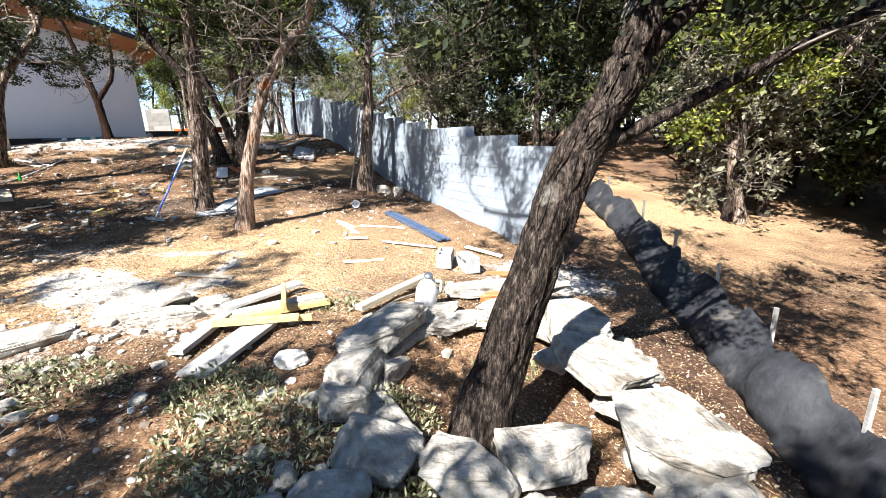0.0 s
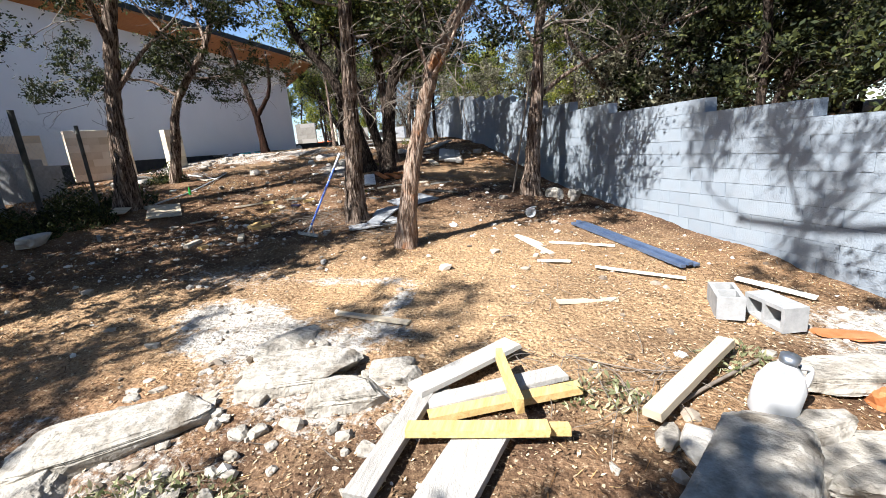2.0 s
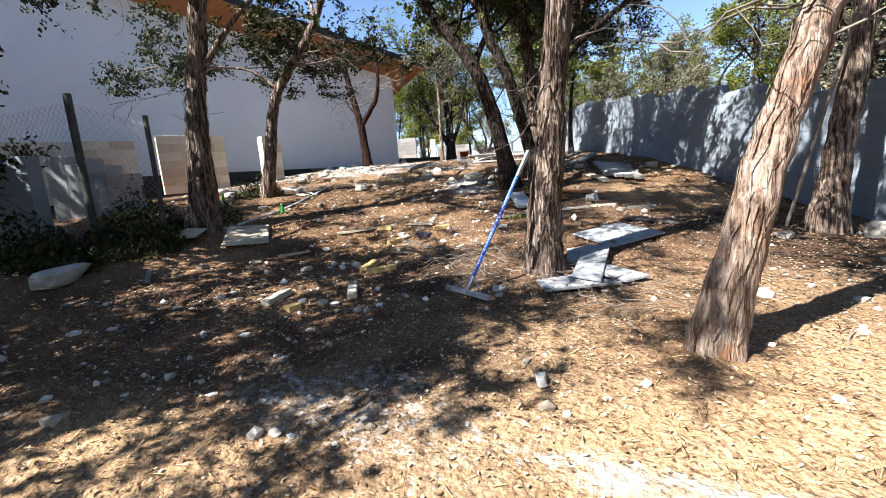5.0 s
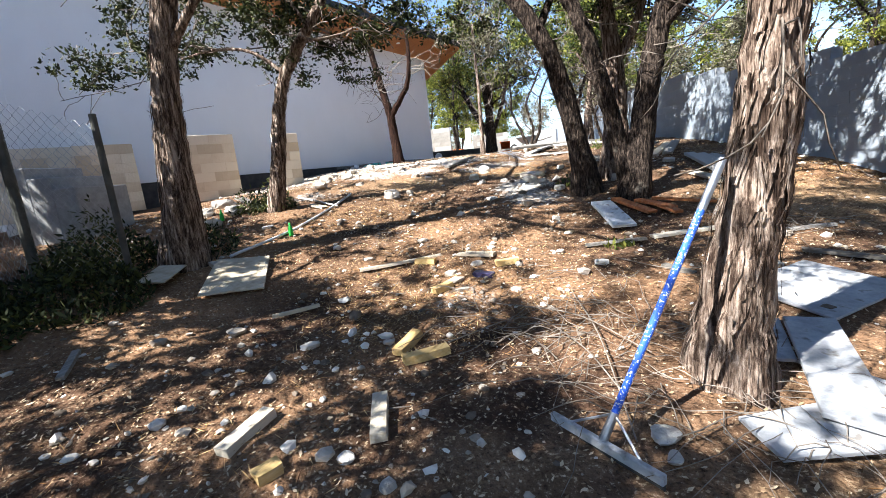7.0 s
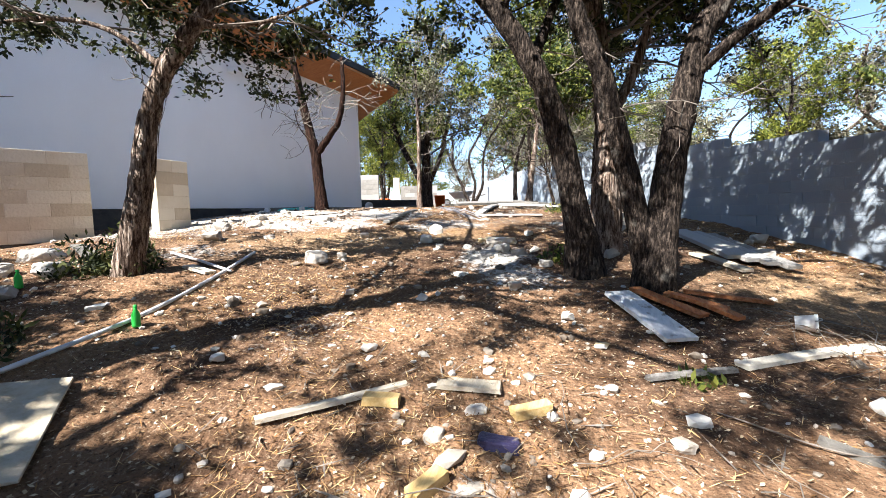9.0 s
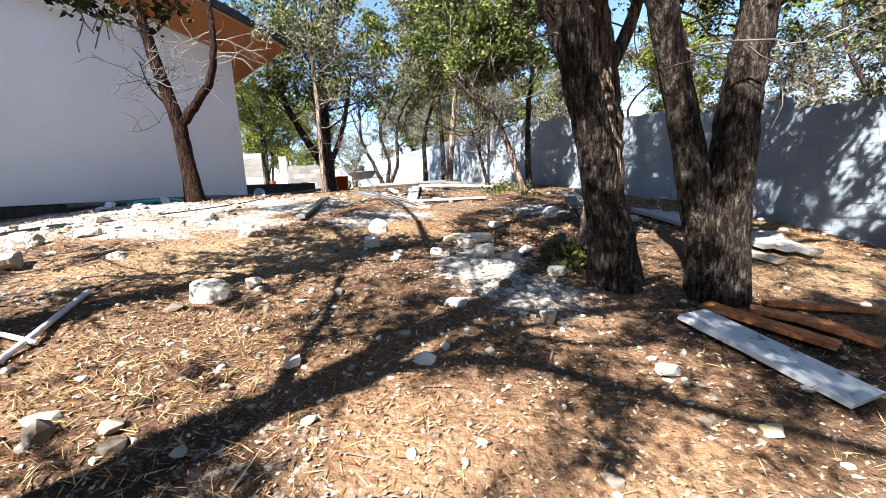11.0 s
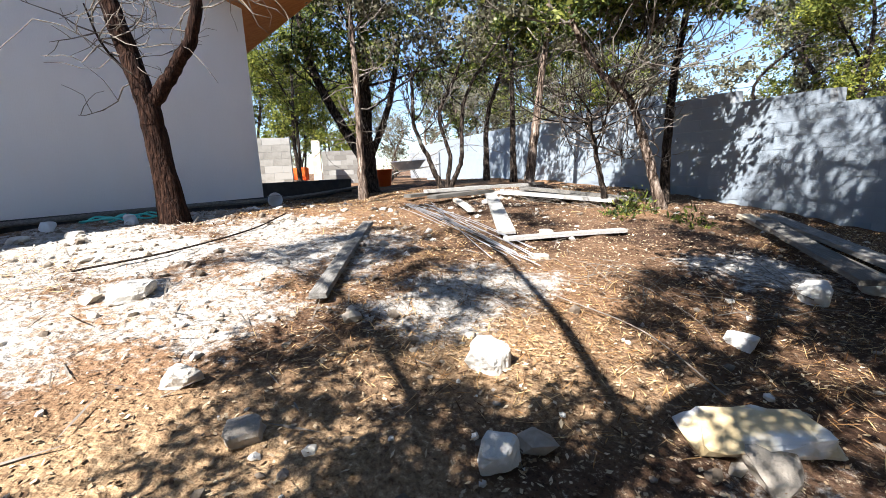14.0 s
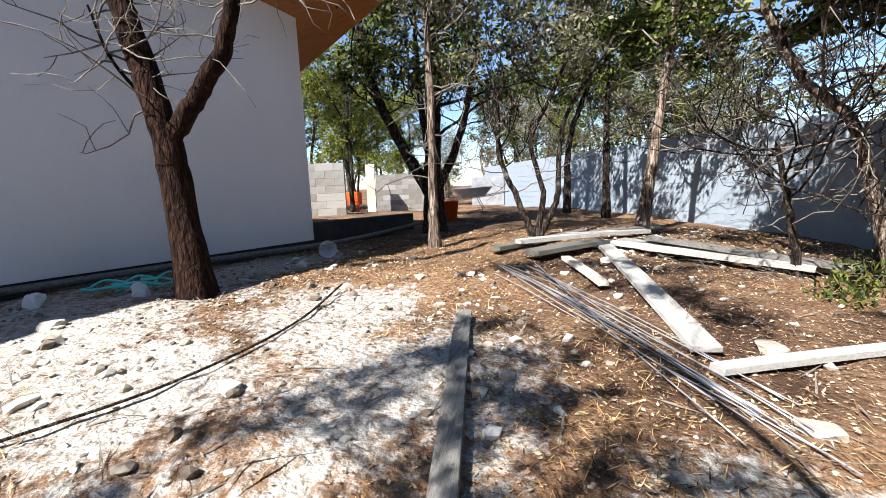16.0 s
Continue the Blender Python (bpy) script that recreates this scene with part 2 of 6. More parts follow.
def sunlit_straw_amount(x, y):
    n = vnoise(x * 2.3, y * 2.3, 14) * 0.6 + vnoise(x * 8, y * 8, 15) * 0.4
    v = np.zeros_like(x)
    for px, py, rx, ry, s in SUNLIT_STRAW:
        d = np.sqrt(((x - px) / rx) ** 2 + ((y - py) / ry) ** 2)
        v = np.maximum(v, s * np.clip(1.7 - 1.2 * d - 0.9 * (0.5 - n), 0, 1))
    return v


def ground_material():
    m = material("earth", (0.026, 0.015, 0.010), 0.97, [(0.07, 0.039, 0.025), (0.17, 0.105, 0.066)], 2.2, bump=0.9, bump_scale=26,
                 stain=((0.27, 0.155, 0.085), 0.45, 0.42, 0.7))
    nt = m.node_tree
    bsdf = nt.nodes["Principled BSDF"]
    old = bsdf.inputs["Base Color"].links[0].from_socket
    tc = nt.nodes["Texture Coordinate"]

    def mixed(a, fac, colour):
        mx = nt.nodes.new("ShaderNodeMix")
        mx.data_type = "RGBA"
        nt.links.new(fac, mx.inputs[0])
        nt.links.new(a, mx.inputs[6])
        if isinstance(colour, tuple):
            mx.inputs[7].default_value = (*colour, 1)
        else:
            nt.links.new(colour, mx.inputs[7])
        return mx.outputs[2]

    fine = nt.nodes.new("ShaderNodeTexNoise")
    fine.inputs["Scale"].default_value, fine.inputs["Detail"].default_value, fine.inputs["Roughness"].default_value = 38, 8, 0.8
    nt.links.new(tc.outputs["Object"], fine.inputs["Vector"])
    rp = nt.nodes.new("ShaderNodeValToRGB")
    rp.color_ramp.elements[0].position, rp.color_ramp.elements[1].position = 0.56, 0.66
    nt.links.new(fine.outputs["Fac"], rp.inputs[0])
    c = mixed(old, rp.outputs[0], (0.52, 0.41, 0.29))
    rd = nt.nodes.new("ShaderNodeValToRGB")
    rd.color_ramp.elements[0].position, rd.color_ramp.elements[1].position = 0.36, 0.46
    rd.color_ramp.elements[0].color, rd.color_ramp.elements[1].color = (1, 1, 1, 1), (0, 0, 0, 1)
    nt.links.new(fine.outputs["Fac"], rd.inputs[0])
    c = mixed(c, rd.outputs[0], (0.03, 0.018, 0.013))
    sa = nt.nodes.new("ShaderNodeAttribute")
    sa.attribute_name = "straw"
    sr = nt.nodes.new("ShaderNodeValToRGB")
    sr.color_ramp.elements[0].color, sr.color_ramp.elements[1].color = (0.15, 0.082, 0.042, 1), (0.50, 0.345, 0.20, 1)
    sr.color_ramp.elements[0].position, sr.color_ramp.elements[1].position = 0.36, 0.6
    nt.links.new(fine.outputs["Fac"], sr.inputs[0])
    c = mixed(c, sa.outputs["Fac"], sr.outputs[0])
    at = nt.nodes.new("ShaderNodeAttribute")
    at.attribute_name = "lime"
    brk = nt.nodes.new("ShaderNodeTexNoise")
    brk.inputs["Scale"].default_value, brk.inputs["Detail"].default_value, brk.inputs["Roughness"].default_value = 16, 7, 0.75
    nt.links.new(tc.outputs["Object"], brk.inputs["Vector"])
    add = nt.nodes.new("ShaderNodeMath")
    add.operation = "ADD"
    half = nt.nodes.new("ShaderNodeMath")
    half.operation = "MULTIPLY"
    half.inputs[1].default_value = 0.5
    nt.links.new(at.outputs["Fac"], half.inputs[0])
    nt.links.new(half.outputs[0], add.inputs[0])
    nt.links.new(brk.outputs["Fac"], add.inputs[1])
    rl = nt.nodes.new("ShaderNodeValToRGB")
    rl.color_ramp.elements[0].position, rl.color_ramp.elements[1].position = 0.68, 0.88
    nt.links.new(add.outputs[0], rl.inputs[0])
    white = nt.nodes.new("ShaderNodeValToRGB")
    white.color_ramp.elements[0].color, white.color_ramp.elements[1].color = (0.20, 0.17, 0.135, 1), (0.47, 0.445, 0.41, 1)
    nt.links.new(brk.outputs["Fac"], white.inputs[0])
    white.color_ramp.elements[0].position, white.color_ramp.elements[1].position = 0.35, 0.6
    c = mixed(c, rl.outputs[0], white.outputs[0])
    nt.links.new(c, bsdf.inputs["Base Color"])
    return m


M["earth"] = ground_material()
for nd in M["earth"].node_tree.nodes:
    if nd.type == "BUMP":
        nd.inputs["Distance"].default_value = 0.045


def build_ground():
    out = np.array([8, 18, 40, 90, 200, 450, 900.0])
    xs = np.concatenate([-14.5 - out[::-1], np.linspace(-14.4, -11, 40)[:-1], np.arange(-11, 3.5, 0.065), np.linspace(3.5, 8, 40), 8 + out])
    ys = np.concatenate([-3.2 - out[::-1], np.linspace(-3, 0.5, 30)[:-1], np.arange(0.5, 19, 0.065), np.linspace(19, 28, 60), 28 + out])
    X, Y = np.meshgrid(xs, ys)
    Z = land(X, Y)
    V = np.stack([X.ravel(), Y.ravel(), Z.ravel()], -1)
    nx, ny = len(xs), len(ys)
    i = (np.arange(ny - 1)[:, None] * nx + np.arange(nx - 1)[None]).ravel()
    F = np.stack([i, i + 1, i + nx + 1, i + nx], -1)
    ob = mesh_object("ground", V, F, M["earth"], smooth=True)
    at = ob.data.attributes.new("lime", "FLOAT", "POINT")
    at.data.foreach_set("value", lime_amount(X.ravel(), Y.ravel()))
    at = ob.data.attributes.new("straw", "FLOAT", "POINT")
    at.data.foreach_set("value", sunlit_straw_amount(X.ravel(), Y.ravel()) * np.clip(0.25 + 1.1 * vnoise(X.ravel() * 0.9, Y.ravel() * 0.9, 17), 0, 0.95))
    tagged(ob, "reddish brown bare earth with dry litter and white crushed limestone", "ground", kind="structure")


build_ground()

# ---- block wall along the boundary ----
WALL_AT, WALL_U, WALL_N = Vector((1.0, 6.61, 0)), Vector((-0.4697, 0.8829, 0)), Vector((-0.8829, -0.4697, 0))
COURSE, BLOCK = 0.165, 0.36
STEPS = [-1.14, 0.0, 1.3, 3.3, 4.5, 5.7, 6.7, 7.6, 8.4, 10.0, 11.2, 12.4, 13.8]


def wall_top(s):
    return 1.74 + COURSE * (sum(s >= q for q in STEPS) - 1)


def build_block_wall():
    wall = base_empty("boundary_wall", Matrix.Translation(WALL_AT), "pale blue-grey concrete block wall stepping up the slope", "wall", kind="structure")
    turn = Matrix((( WALL_U.x, -WALL_N.x, 0, 0), (WALL_U.y, -WALL_N.y, 0, 0), (0, 0, 1, 0), (0, 0, 0, 1)))
    end = 27.0
    # mortar core, set back behind the block faces
    core = bmesh.new()
    edges = STEPS + [end]
    for a, b in zip(edges, edges[1:]):
        top = wall_top(a + 0.01) - 0.006
        low = min(lie(*(WALL_AT + WALL_U * q).xy) for q in (a, b)) - 0.35
        bmesh.ops.create_cube(core, size=1, matrix=turn @ Matrix.Translation(((a + b) / 2, 0.085, (top + low) / 2)) @ Matrix.Diagonal((b - a - 0.004, 0.145, top - low, 1)))
    part("mortar", core, M["mortar"], wall)
    rng = random.Random(5)
    shapes = []
    for length in (BLOCK, BLOCK / 2):
        for _ in range(3):
            bm = box(length - 0.003, 0.17, COURSE - 0.003, bevel=0.0015)
            for v in bm.verts:
                v.co += Vector((rng.uniform(-1, 1), rng.uniform(-1, 1), rng.uniform(-1, 1))) * 0.0018
            me = bpy.data.meshes.new("block")
            bm.to_mesh(me)
            bm.free()
            me.materials.append(M["block"])
            shapes.append(me)
    far_v, far_f, count = [], [], 0
    k0 = -11
    for c in range(k0, 13):
        z = 1.74 + COURSE * (c - 0.5)
        s = -1.14 + (0 if c % 2 else BLOCK / 2)
        spots = [] if c % 2 else [(-1.14 + BLOCK / 4, 1)]
        while s + BLOCK / 2 < end:
            spots.append((s + BLOCK / 2, 0))
            s += BLOCK
        for mid, kind in spots:
            if z > wall_top(mid) - COURSE * 0.4:
                continue
            g = WALL_AT + WALL_U * mid
            if z + COURSE / 2 < lie(g.x, g.y) - 0.08:
                continue
            m = Matrix.Translation(Vector((0, 0, z)) + WALL_U * mid - WALL_N * (0.085 + rng.uniform(-0.002, 0.003))) @ turn.to_3x3().to_4x4()
            if mid < 14.5:
                ob = new("block", shapes[kind * 3 + rng.randrange(3)])
                ob.parent = wall
                ob.matrix_basis = m
                count += 1
            else:
                me = shapes[kind * 3]
                n = len(far_v)
                far_v += [m @ v.co for v in me.vertices]
                far_f += [[n + i for i in p.vertices] for p in me.polygons]
    far = mesh_object("blocks_beyond", far_v, far_f, M["block"], wall)
    far["kind"] = "stuff"


build_block_wall()


# ---- house ----
HA, HB = Vector((-12.3, 18.05, 0)), Vector((-16.35, 8.25, 0))
HD = (HA - HB).normalized()
HN = Vector((HD.y, -HD.x, 0))


def house_box(name, a0, a1, n0, n1, z0, z1, mat, parent, label="", bevel=0.004):
    """A box in the house's axes: a along the long wall from the far corner backwards, n outwards from its face."""
    turn = Matrix(((HD.x, HN.x, 0, HA.x), (HD.y, HN.y, 0, HA.y), (0, 0, 1, 0), (0, 0, 0, 1)))
    bm = box(abs(a1 - a0), abs(n1 - n0), z1 - z0, ((a0 + a1) / 2, (n0 + n1) / 2, (z0 + z1) / 2), bevel)
    bm.transform(turn)
    bmesh.ops.recalc_face_normals(bm, faces=bm.faces[:])
    return part(name, bm, mat, parent, label)


def build_house():
    h = base_empty("house", Matrix(), "white rendered house with a dark shed roof and timber soffit", "house")
    L = (HA - HB).length
    def at(a, n, z):
        return HA + HD * a + HN * n + Vector((0, 0, z))

    def sloped_wall(a_lo, a_hi, n0, n1, z0, label=""):
        b = bmesh.new()
        ring = [(a_lo, n0), (a_hi, n0), (a_hi, n1), (a_lo, n1)]
        bot = [b.verts.new(at(a, n, z0)) for a, n in ring]
        top = [b.verts.new(at(a, n, 5.425 - RISE * a + OUT * n)) for a, n in ring]
        b.faces.new(bot[::-1])
        b.faces.new(top)
        for i in range(4):
            b.faces.new((bot[i], bot[(i + 1) % 4], top[(i + 1) % 4], top[i]))
        bmesh.ops.recalc_face_normals(b, faces=b.faces[:])
        part("wall", b, M["stucco"], h, label)

    RISE, OUT = 0.15, 0.28
    sloped_wall(-L, 0, -0.3, 0, 2.28, "smooth white rendered long wall")
    house_box("plinth", -L, 0.01, -0.3, -0.015, 1.2, 2.276, M["plinth"], h, "black strip along the wall foot")
    sloped_wall(-0.3, -0.004, -7.0, -0.302, 1.6)
    sloped_wall(-L - 7, -L - 0.002, -2.6, -2.3, 1.4, "set-back cream porch wall")
    house_box("pier", -L - 0.02, -L + 0.5, -2.3, 0.012, 1.4, 6.2, M["stucco"], h, "white rendered wall end")
    house_box("wall", -L - 7, -0.31, -7.0, -6.7, 1.6, 3.3, M["stucco"], h)
    # roof: a shed roof rising towards the long wall's side
    lo, hi = -7.6, 0.95
    a0, a1 = -L - 8, 0.75

    def slab(z_of, name, mat, label):
        b = bmesh.new()
        ring = [(a0, lo), (a1, lo), (a1, hi), (a0, hi)]
        bot = [b.verts.new(at(a, n, z_of(a, n)[0])) for a, n in ring]
        top = [b.verts.new(at(a, n, z_of(a, n)[1])) for a, n in ring]
        b.faces.new(bot[::-1])
        b.faces.new(top)
        for i in range(4):
            b.faces.new((bot[i], bot[(i + 1) % 4], top[(i + 1) % 4], top[i]))
        bmesh.ops.recalc_face_normals(b, faces=b.faces[:])
        part(name, b, mat, h, label)

    slab(lambda a, n: (5.43 - RISE * a + OUT * n, 5.49 - RISE * a + OUT * n), "soffit", M["wood_orange"], "orange-brown timber soffit")
    lo, hi = lo - 0.03, hi + 0.03
    a1 += 0.03
    slab(lambda a, n: (5.493 - RISE * a + OUT * n, 5.65 - RISE * a + OUT * n), "roof", M["roof_metal"], "dark metal roof edge")
    # low black upstand running on from the house corner
    b = box(2.1, 0.16, 0.5, bevel=0.01)
    b.transform(Matrix.Translation((-12.02, 19.25, 2.27)) @ Matrix.Rotation(radians(58), 4, "Z"))
    part("upstand", b, M["plinth"], h, "low black upstand beyond the house corner")
    # soffit spots
    for a in (-1.2, -4.0, -7.0, -9.8):
        b = rod(0.06, 0.02, 14, Matrix.Translation(at(a, 0.45, 5.43 - RISE * a + OUT * 0.45 - 0.012)))
        part("soffit_lamp", b, M["stucco"], h, "small white recessed soffit lamp")
    # flood lamp on the long wall
    lamp = house_box("wall_lamp", -3.5, -3.38, 0.0, 0.05, 5.4, 5.54, M["wall_lamp"], h, "white double flood lamp on the wall", 0.01)
    for da in (-0.16, 0.16):
        house_box("lamp_head", -3.44 + da - 0.08, -3.44 + da + 0.08, 0.06, 0.2, 5.34, 5.48, M["wall_lamp"], lamp, "", 0.02)
    # porch window
    w = house_box("window", -L - 2.6, -L - 1.0, -2.31, -2.27, 3.9, 4.9, M["wood_orange"], h, "brown framed porch window")
    house_box("pane", -L - 2.52, -L - 1.08, -2.285, -2.262, 3.98, 4.82, M["roof_metal"], w, "dark window glass")
    w = house_box("window", -L - 1.9, -L - 0.9, -2.31, -2.27, 2.7, 3.15, M["wood_orange"], h, "low brown framed window")
    house_box("pane", -L - 1.84, -L - 0.96, -2.285, -2.262, 2.76, 3.09, M["roof_metal"], w, "dark window glass")


build_house()


# ---- trees ----
def smooth_line(pts, steps):
    """Points along a smooth curve through pts."""
    p = np.asarray(pts, float)
    p = np.vstack([2 * p[0] - p[1], p, 2 * p[-1] - p[-2]])
    out = []
    for i in range(1, len(p) - 2):
        for t in np.linspace(0, 1, steps, endpoint=False):
            a, b, c, d = p[i - 1], p[i], p[i + 1], p[i + 2]
            out.append(0.5 * (2 * b + (c - a) * t + (2 * a - 5 * b + 4 * c - d) * t * t + (3 * b - a - 3 * c + d) * t ** 3))
    out.append(p[-2])
    return np.array(out)


class Wood:
    """Gathers tapering tubes into one mesh."""

    def __init__(self):
        self.v, self.f, self.n = [], [], 0

    def tube(self, pts, r0, r1, sides=7, ridge=0.0, seed=0, flare=0.0):
        pts = np.asarray(pts, float)
        k = len(pts)
        t = np.gradient(pts, axis=0)
        t /= np.linalg.norm(t, axis=1)[:, None] + 1e-9
        ref = np.array([1.0, 0.13, 0.0]) if abs(t[0][0]) < 0.8 else np.array([0.0, 1.0, 0.1])
        a = np.cross(t, ref)
        a /= np.linalg.norm(a, axis=1)[:, None] + 1e-9
        b = np.cross(t, a)
        ang = np.linspace(0, 2 * np.pi, sides, endpoint=False)
        u = np.linspace(0, 1, k)
        rad = (r0 + (r1 - r0) * u)[:, None] * np.ones(sides)[None]
        if flare:
            rad = rad * (1 + flare * np.exp(-u * 14)[:, None] * (0.6 + 0.8 * vnoise(ang * 1.4, ang * 0 + 2, seed)[None]))
        if ridge:
            tw = ang[None] * sides / 6.28 + u[:, None] * 2.5
            rad = rad * (1 + ridge * (vnoise(tw * 0.9 + seed, u[:, None] * k * 0.16 + tw * 0, seed) - 0.5) * 2 + 0.6 * ridge * (vnoise(tw * 0.3, u[:, None] * k * 0.35, seed + 1) - 0.5))
        ring = pts[:, None, :] + rad[..., None] * (np.cos(ang)[None, :, None] * a[:, None, :] + np.sin(ang)[None, :, None] * b[:, None, :])
        self.v.append(ring.reshape(-1, 3))
        i = (np.arange(k - 1)[:, None] * sides + np.arange(sides)[None])
        j = (np.arange(k - 1)[:, None] * sides + (np.arange(sides)[None] + 1) % sides)
        q = np.stack([i, j, j + sides, i + sides], -1).reshape(-1, 4) + self.n
        self.f += q.tolist()
        self.f.append([self.n + (k - 1) * sides + s for s in range(sides)])
        self.n += k * sides

    def obj(self, name, mat, parent, label=""):
        return mesh_object(name, np.vstack(self.v), self.f, mat, parent, label, smooth=True)


def grow(wood, start, way, length, radius, depth, rng, tips, up=0.25, kids=4, wander=0.25, thin=0.004):
    """A limb with its side branches; gathers the tips."""
    n = 5 if depth else 4
    pts = [np.array(start, float)]
    d = np.array(way, float)
    d /= np.linalg.norm(d)
    for i in range(n):
        d = d + rng.normal(0, wander, 3) + np.array([0, 0, up * 0.3])
        d /= np.linalg.norm(d)
        pts.append(pts[-1] + d * length / n)
    wood.tube(pts, radius, max(thin, radius * 0.35), 5 if radius > 0.02 else 3)
    if depth == 0:
        tips.append((pts[-1], d, length))
        tips.append((pts[-3], d, length))
        return
    for i in range(kids):
        u = 0.3 + 0.7 * (i + rng.random()) / kids
        x = u * n
        j = min(int(x), n - 1)
        p = pts[j] + (pts[j + 1] - pts[j]) * (x - j)
        side = rng.normal(0, 1, 3)
        w = d * 0.6 + side / np.linalg.norm(side) * 0.9 + np.array([0, 0, up])
        grow(wood, p, w, length * rng.uniform(0.4, 0.65), radius * 0.5, depth - 1, rng, tips, up, kids, wander, thin)
    tips.append((pts[-1], d, length * 0.6))


def leaves(name, tips, per_tip, spread, size, mat, parent, rng, droop=0.0, aspect=0.5, squash=0.7, floor=None, clump=0.42, thick=1.0):
    """A crown of single small leaves in clumps round some of the tips of the branches."""
    P = np.array([t[0] for t in tips])
    P = P[rng.random(len(P)) < clump]
    per_tip, spread = int(per_tip * thick / clump), spread * 0.72
    c = np.repeat(P, per_tip, axis=0)
    n = len(c)
    off = rng.normal(0, 1, (n, 3)) * spread * np.array([1, 1, squash])
    # sprays: leaves gather on a few short rays from each tip
    ray = rng.normal(0, 1, (len(P) * 6, 3)) * spread * np.array([1, 1, squash])
    pick = (np.repeat(np.arange(len(P)), per_tip) * 6 + rng.integers(0, 6, n))
    c = c + 0.45 * off * rng.random((n, 1)) + ray[pick] * rng.random((n, 1)) - np.array([0, 0, droop])
    if floor is not None:
        ok = c[:, 2] > floor
        c, pick = c[ok], pick[ok]
        n = len(c)
    a = rng.normal(0, 1, (n, 3)) + ray[pick] / spread * 0.8
    a /= np.linalg.norm(a, axis=1)[:, None]
    b = np.cross(a, rng.normal(0, 1, (n, 3)))
    b /= np.linalg.norm(b, axis=1)[:, None] + 1e-9
    s = size * rng.uniform(0.6, 1.4, (n, 1))
    V = np.stack([c - a * s, c + b * s * aspect, c + a * s, c - b * s * aspect], 1).reshape(-1, 3)
    F = np.arange(n * 4).reshape(-1, 4)
    return mesh_object(name, V, F, mat, parent)


def tree(name, label, base, stems, bark, seed, limbs=(), crown=None, twigs=0, twig_from=0.3, sides=14, ridge=0.10, group="", floor=2.3, shaggy=0, thick=1.35):
    """A tree from hand-laid stems (points, first and last radius), hand-laid limbs, a grown crown and bare twigs.
    crown: (leaf material, boughs, bough length, depth, leaves a tip, spread, leaf size, height fraction where it starts, upward pull)"""
    rng = np.random.default_rng(seed)
    base = np.array(base, float)
    root = base_empty(name, Matrix.Translation(base), label, "tree", group)
    tops = []
    for i, (pts, r0, r1) in enumerate(stems):
        w = Wood()
        line = smooth_line(np.array(pts, float) - base, 9)
        line = line + rng.normal(0, 0.006, line.shape)
        if i == 0:
            line[0][2] -= 0.15
        w.tube(line, r0, r1, sides, ridge, seed + i, flare=0.55 if i == 0 else 0.1)
        w.obj("trunk" if i == 0 else "stem", bark, root)
        tops.append((line, r0, r1))
    if shaggy:
        V, F = [], []
        for line, r0, r1 in tops:
            seg = np.linalg.norm(np.diff(line, axis=0), axis=1).mean()
            for _ in range(shaggy):
                n = max(3, int(rng.uniform(0.25, 0.9) / seg))
                i0 = rng.integers(0, max(1, int(len(line) * 0.7) - n))
                ang, w, curl = rng.uniform(0, 6.283), rng.uniform(0.003, 0.010), rng.uniform(0.0, 0.012)
                o = len(V)
                for k in range(n + 1):
                    u = (i0 + k) / (len(line) - 1)
                    r = (r0 + (r1 - r0) * u) * (1 + 0.35 * math.exp(-u * 14)) * 1.06 + 0.004 + curl * abs(k / n - 0.5) ** 2 * 4
                    a = ang + 0.12 * math.sin(k * 1.3 + ang)
                    for s in (-1, 1):
                        V.append(line[i0 + k] + np.array([math.cos(a) * r - math.sin(a) * w * s, math.sin(a) * r + math.cos(a) * w * s, 0.0]))
                    if k:
                        F.append([o + 2 * k - 2, o + 2 * k - 1, o + 2 * k + 1, o + 2 * k])
        tagged(mesh_object("loose_bark", V, F, bark, root, "peeling strips of bark"), kind="stuff")
    for pts, r0, r1 in limbs:
        w = Wood()
        line = smooth_line(np.array(pts, float) - base, 6)
        w.tube(line, r0, r1, 8, ridge * 0.7, seed)
        w.obj("limb", bark, root)
        tops.append((line, r0, r1))
    if crown:
        mat, boughs, length, depth, per_tip, spread, size, start, up = crown
        if mat is M["leaf_juniper"] and thick > 1:
            size, thick = size * 0.75, thick * 1.6
        w, tips = Wood(), []
        for k in range(boughs):
            line, r0, r1 = tops[k % len(tops)]
            u = start + (1 - start) * rng.random()
            p = line[int(u * (len(line) - 1))]
            ang = rng.random() * 6.283
            way = np.array([math.cos(ang), math.sin(ang), up])
            grow(w, p, way, length * rng.uniform(0.6, 1.2), max(0.014, min(r0, r1) * 0.45), depth, rng, tips, up)
        tagged(w.obj("branchwork", M["twig"] if bark is not M["bark_dark"] else bark, root), kind="stuff")
        leaves("crown", tips, per_tip, spread, size, mat, root, rng, floor=floor, thick=thick)
    if twigs:
        w, tips = Wood(), []
        for k in range(twigs):
            line, r0, r1 = tops[k % len(tops)]
            u = twig_from + (1 - twig_from) * rng.random()
            p = line[int(u * (len(line) - 1))]
            ang = rng.random() * 6.283
            grow(w, p, (math.cos(ang), math.sin(ang), rng.uniform(-0.3, 0.4)), rng.uniform(0.4, 1.1), 0.010, 1, rng, tips, 0.05, 3, 0.3, 0.0025)
        tagged(w.obj("brushwood", M["twig"], root), kind="stuff")
    return root


JUN, OAK, DRY, LIM = M["leaf_juniper"], M["leaf_oak"], M["leaf_dry"], M["leaf_lime"]
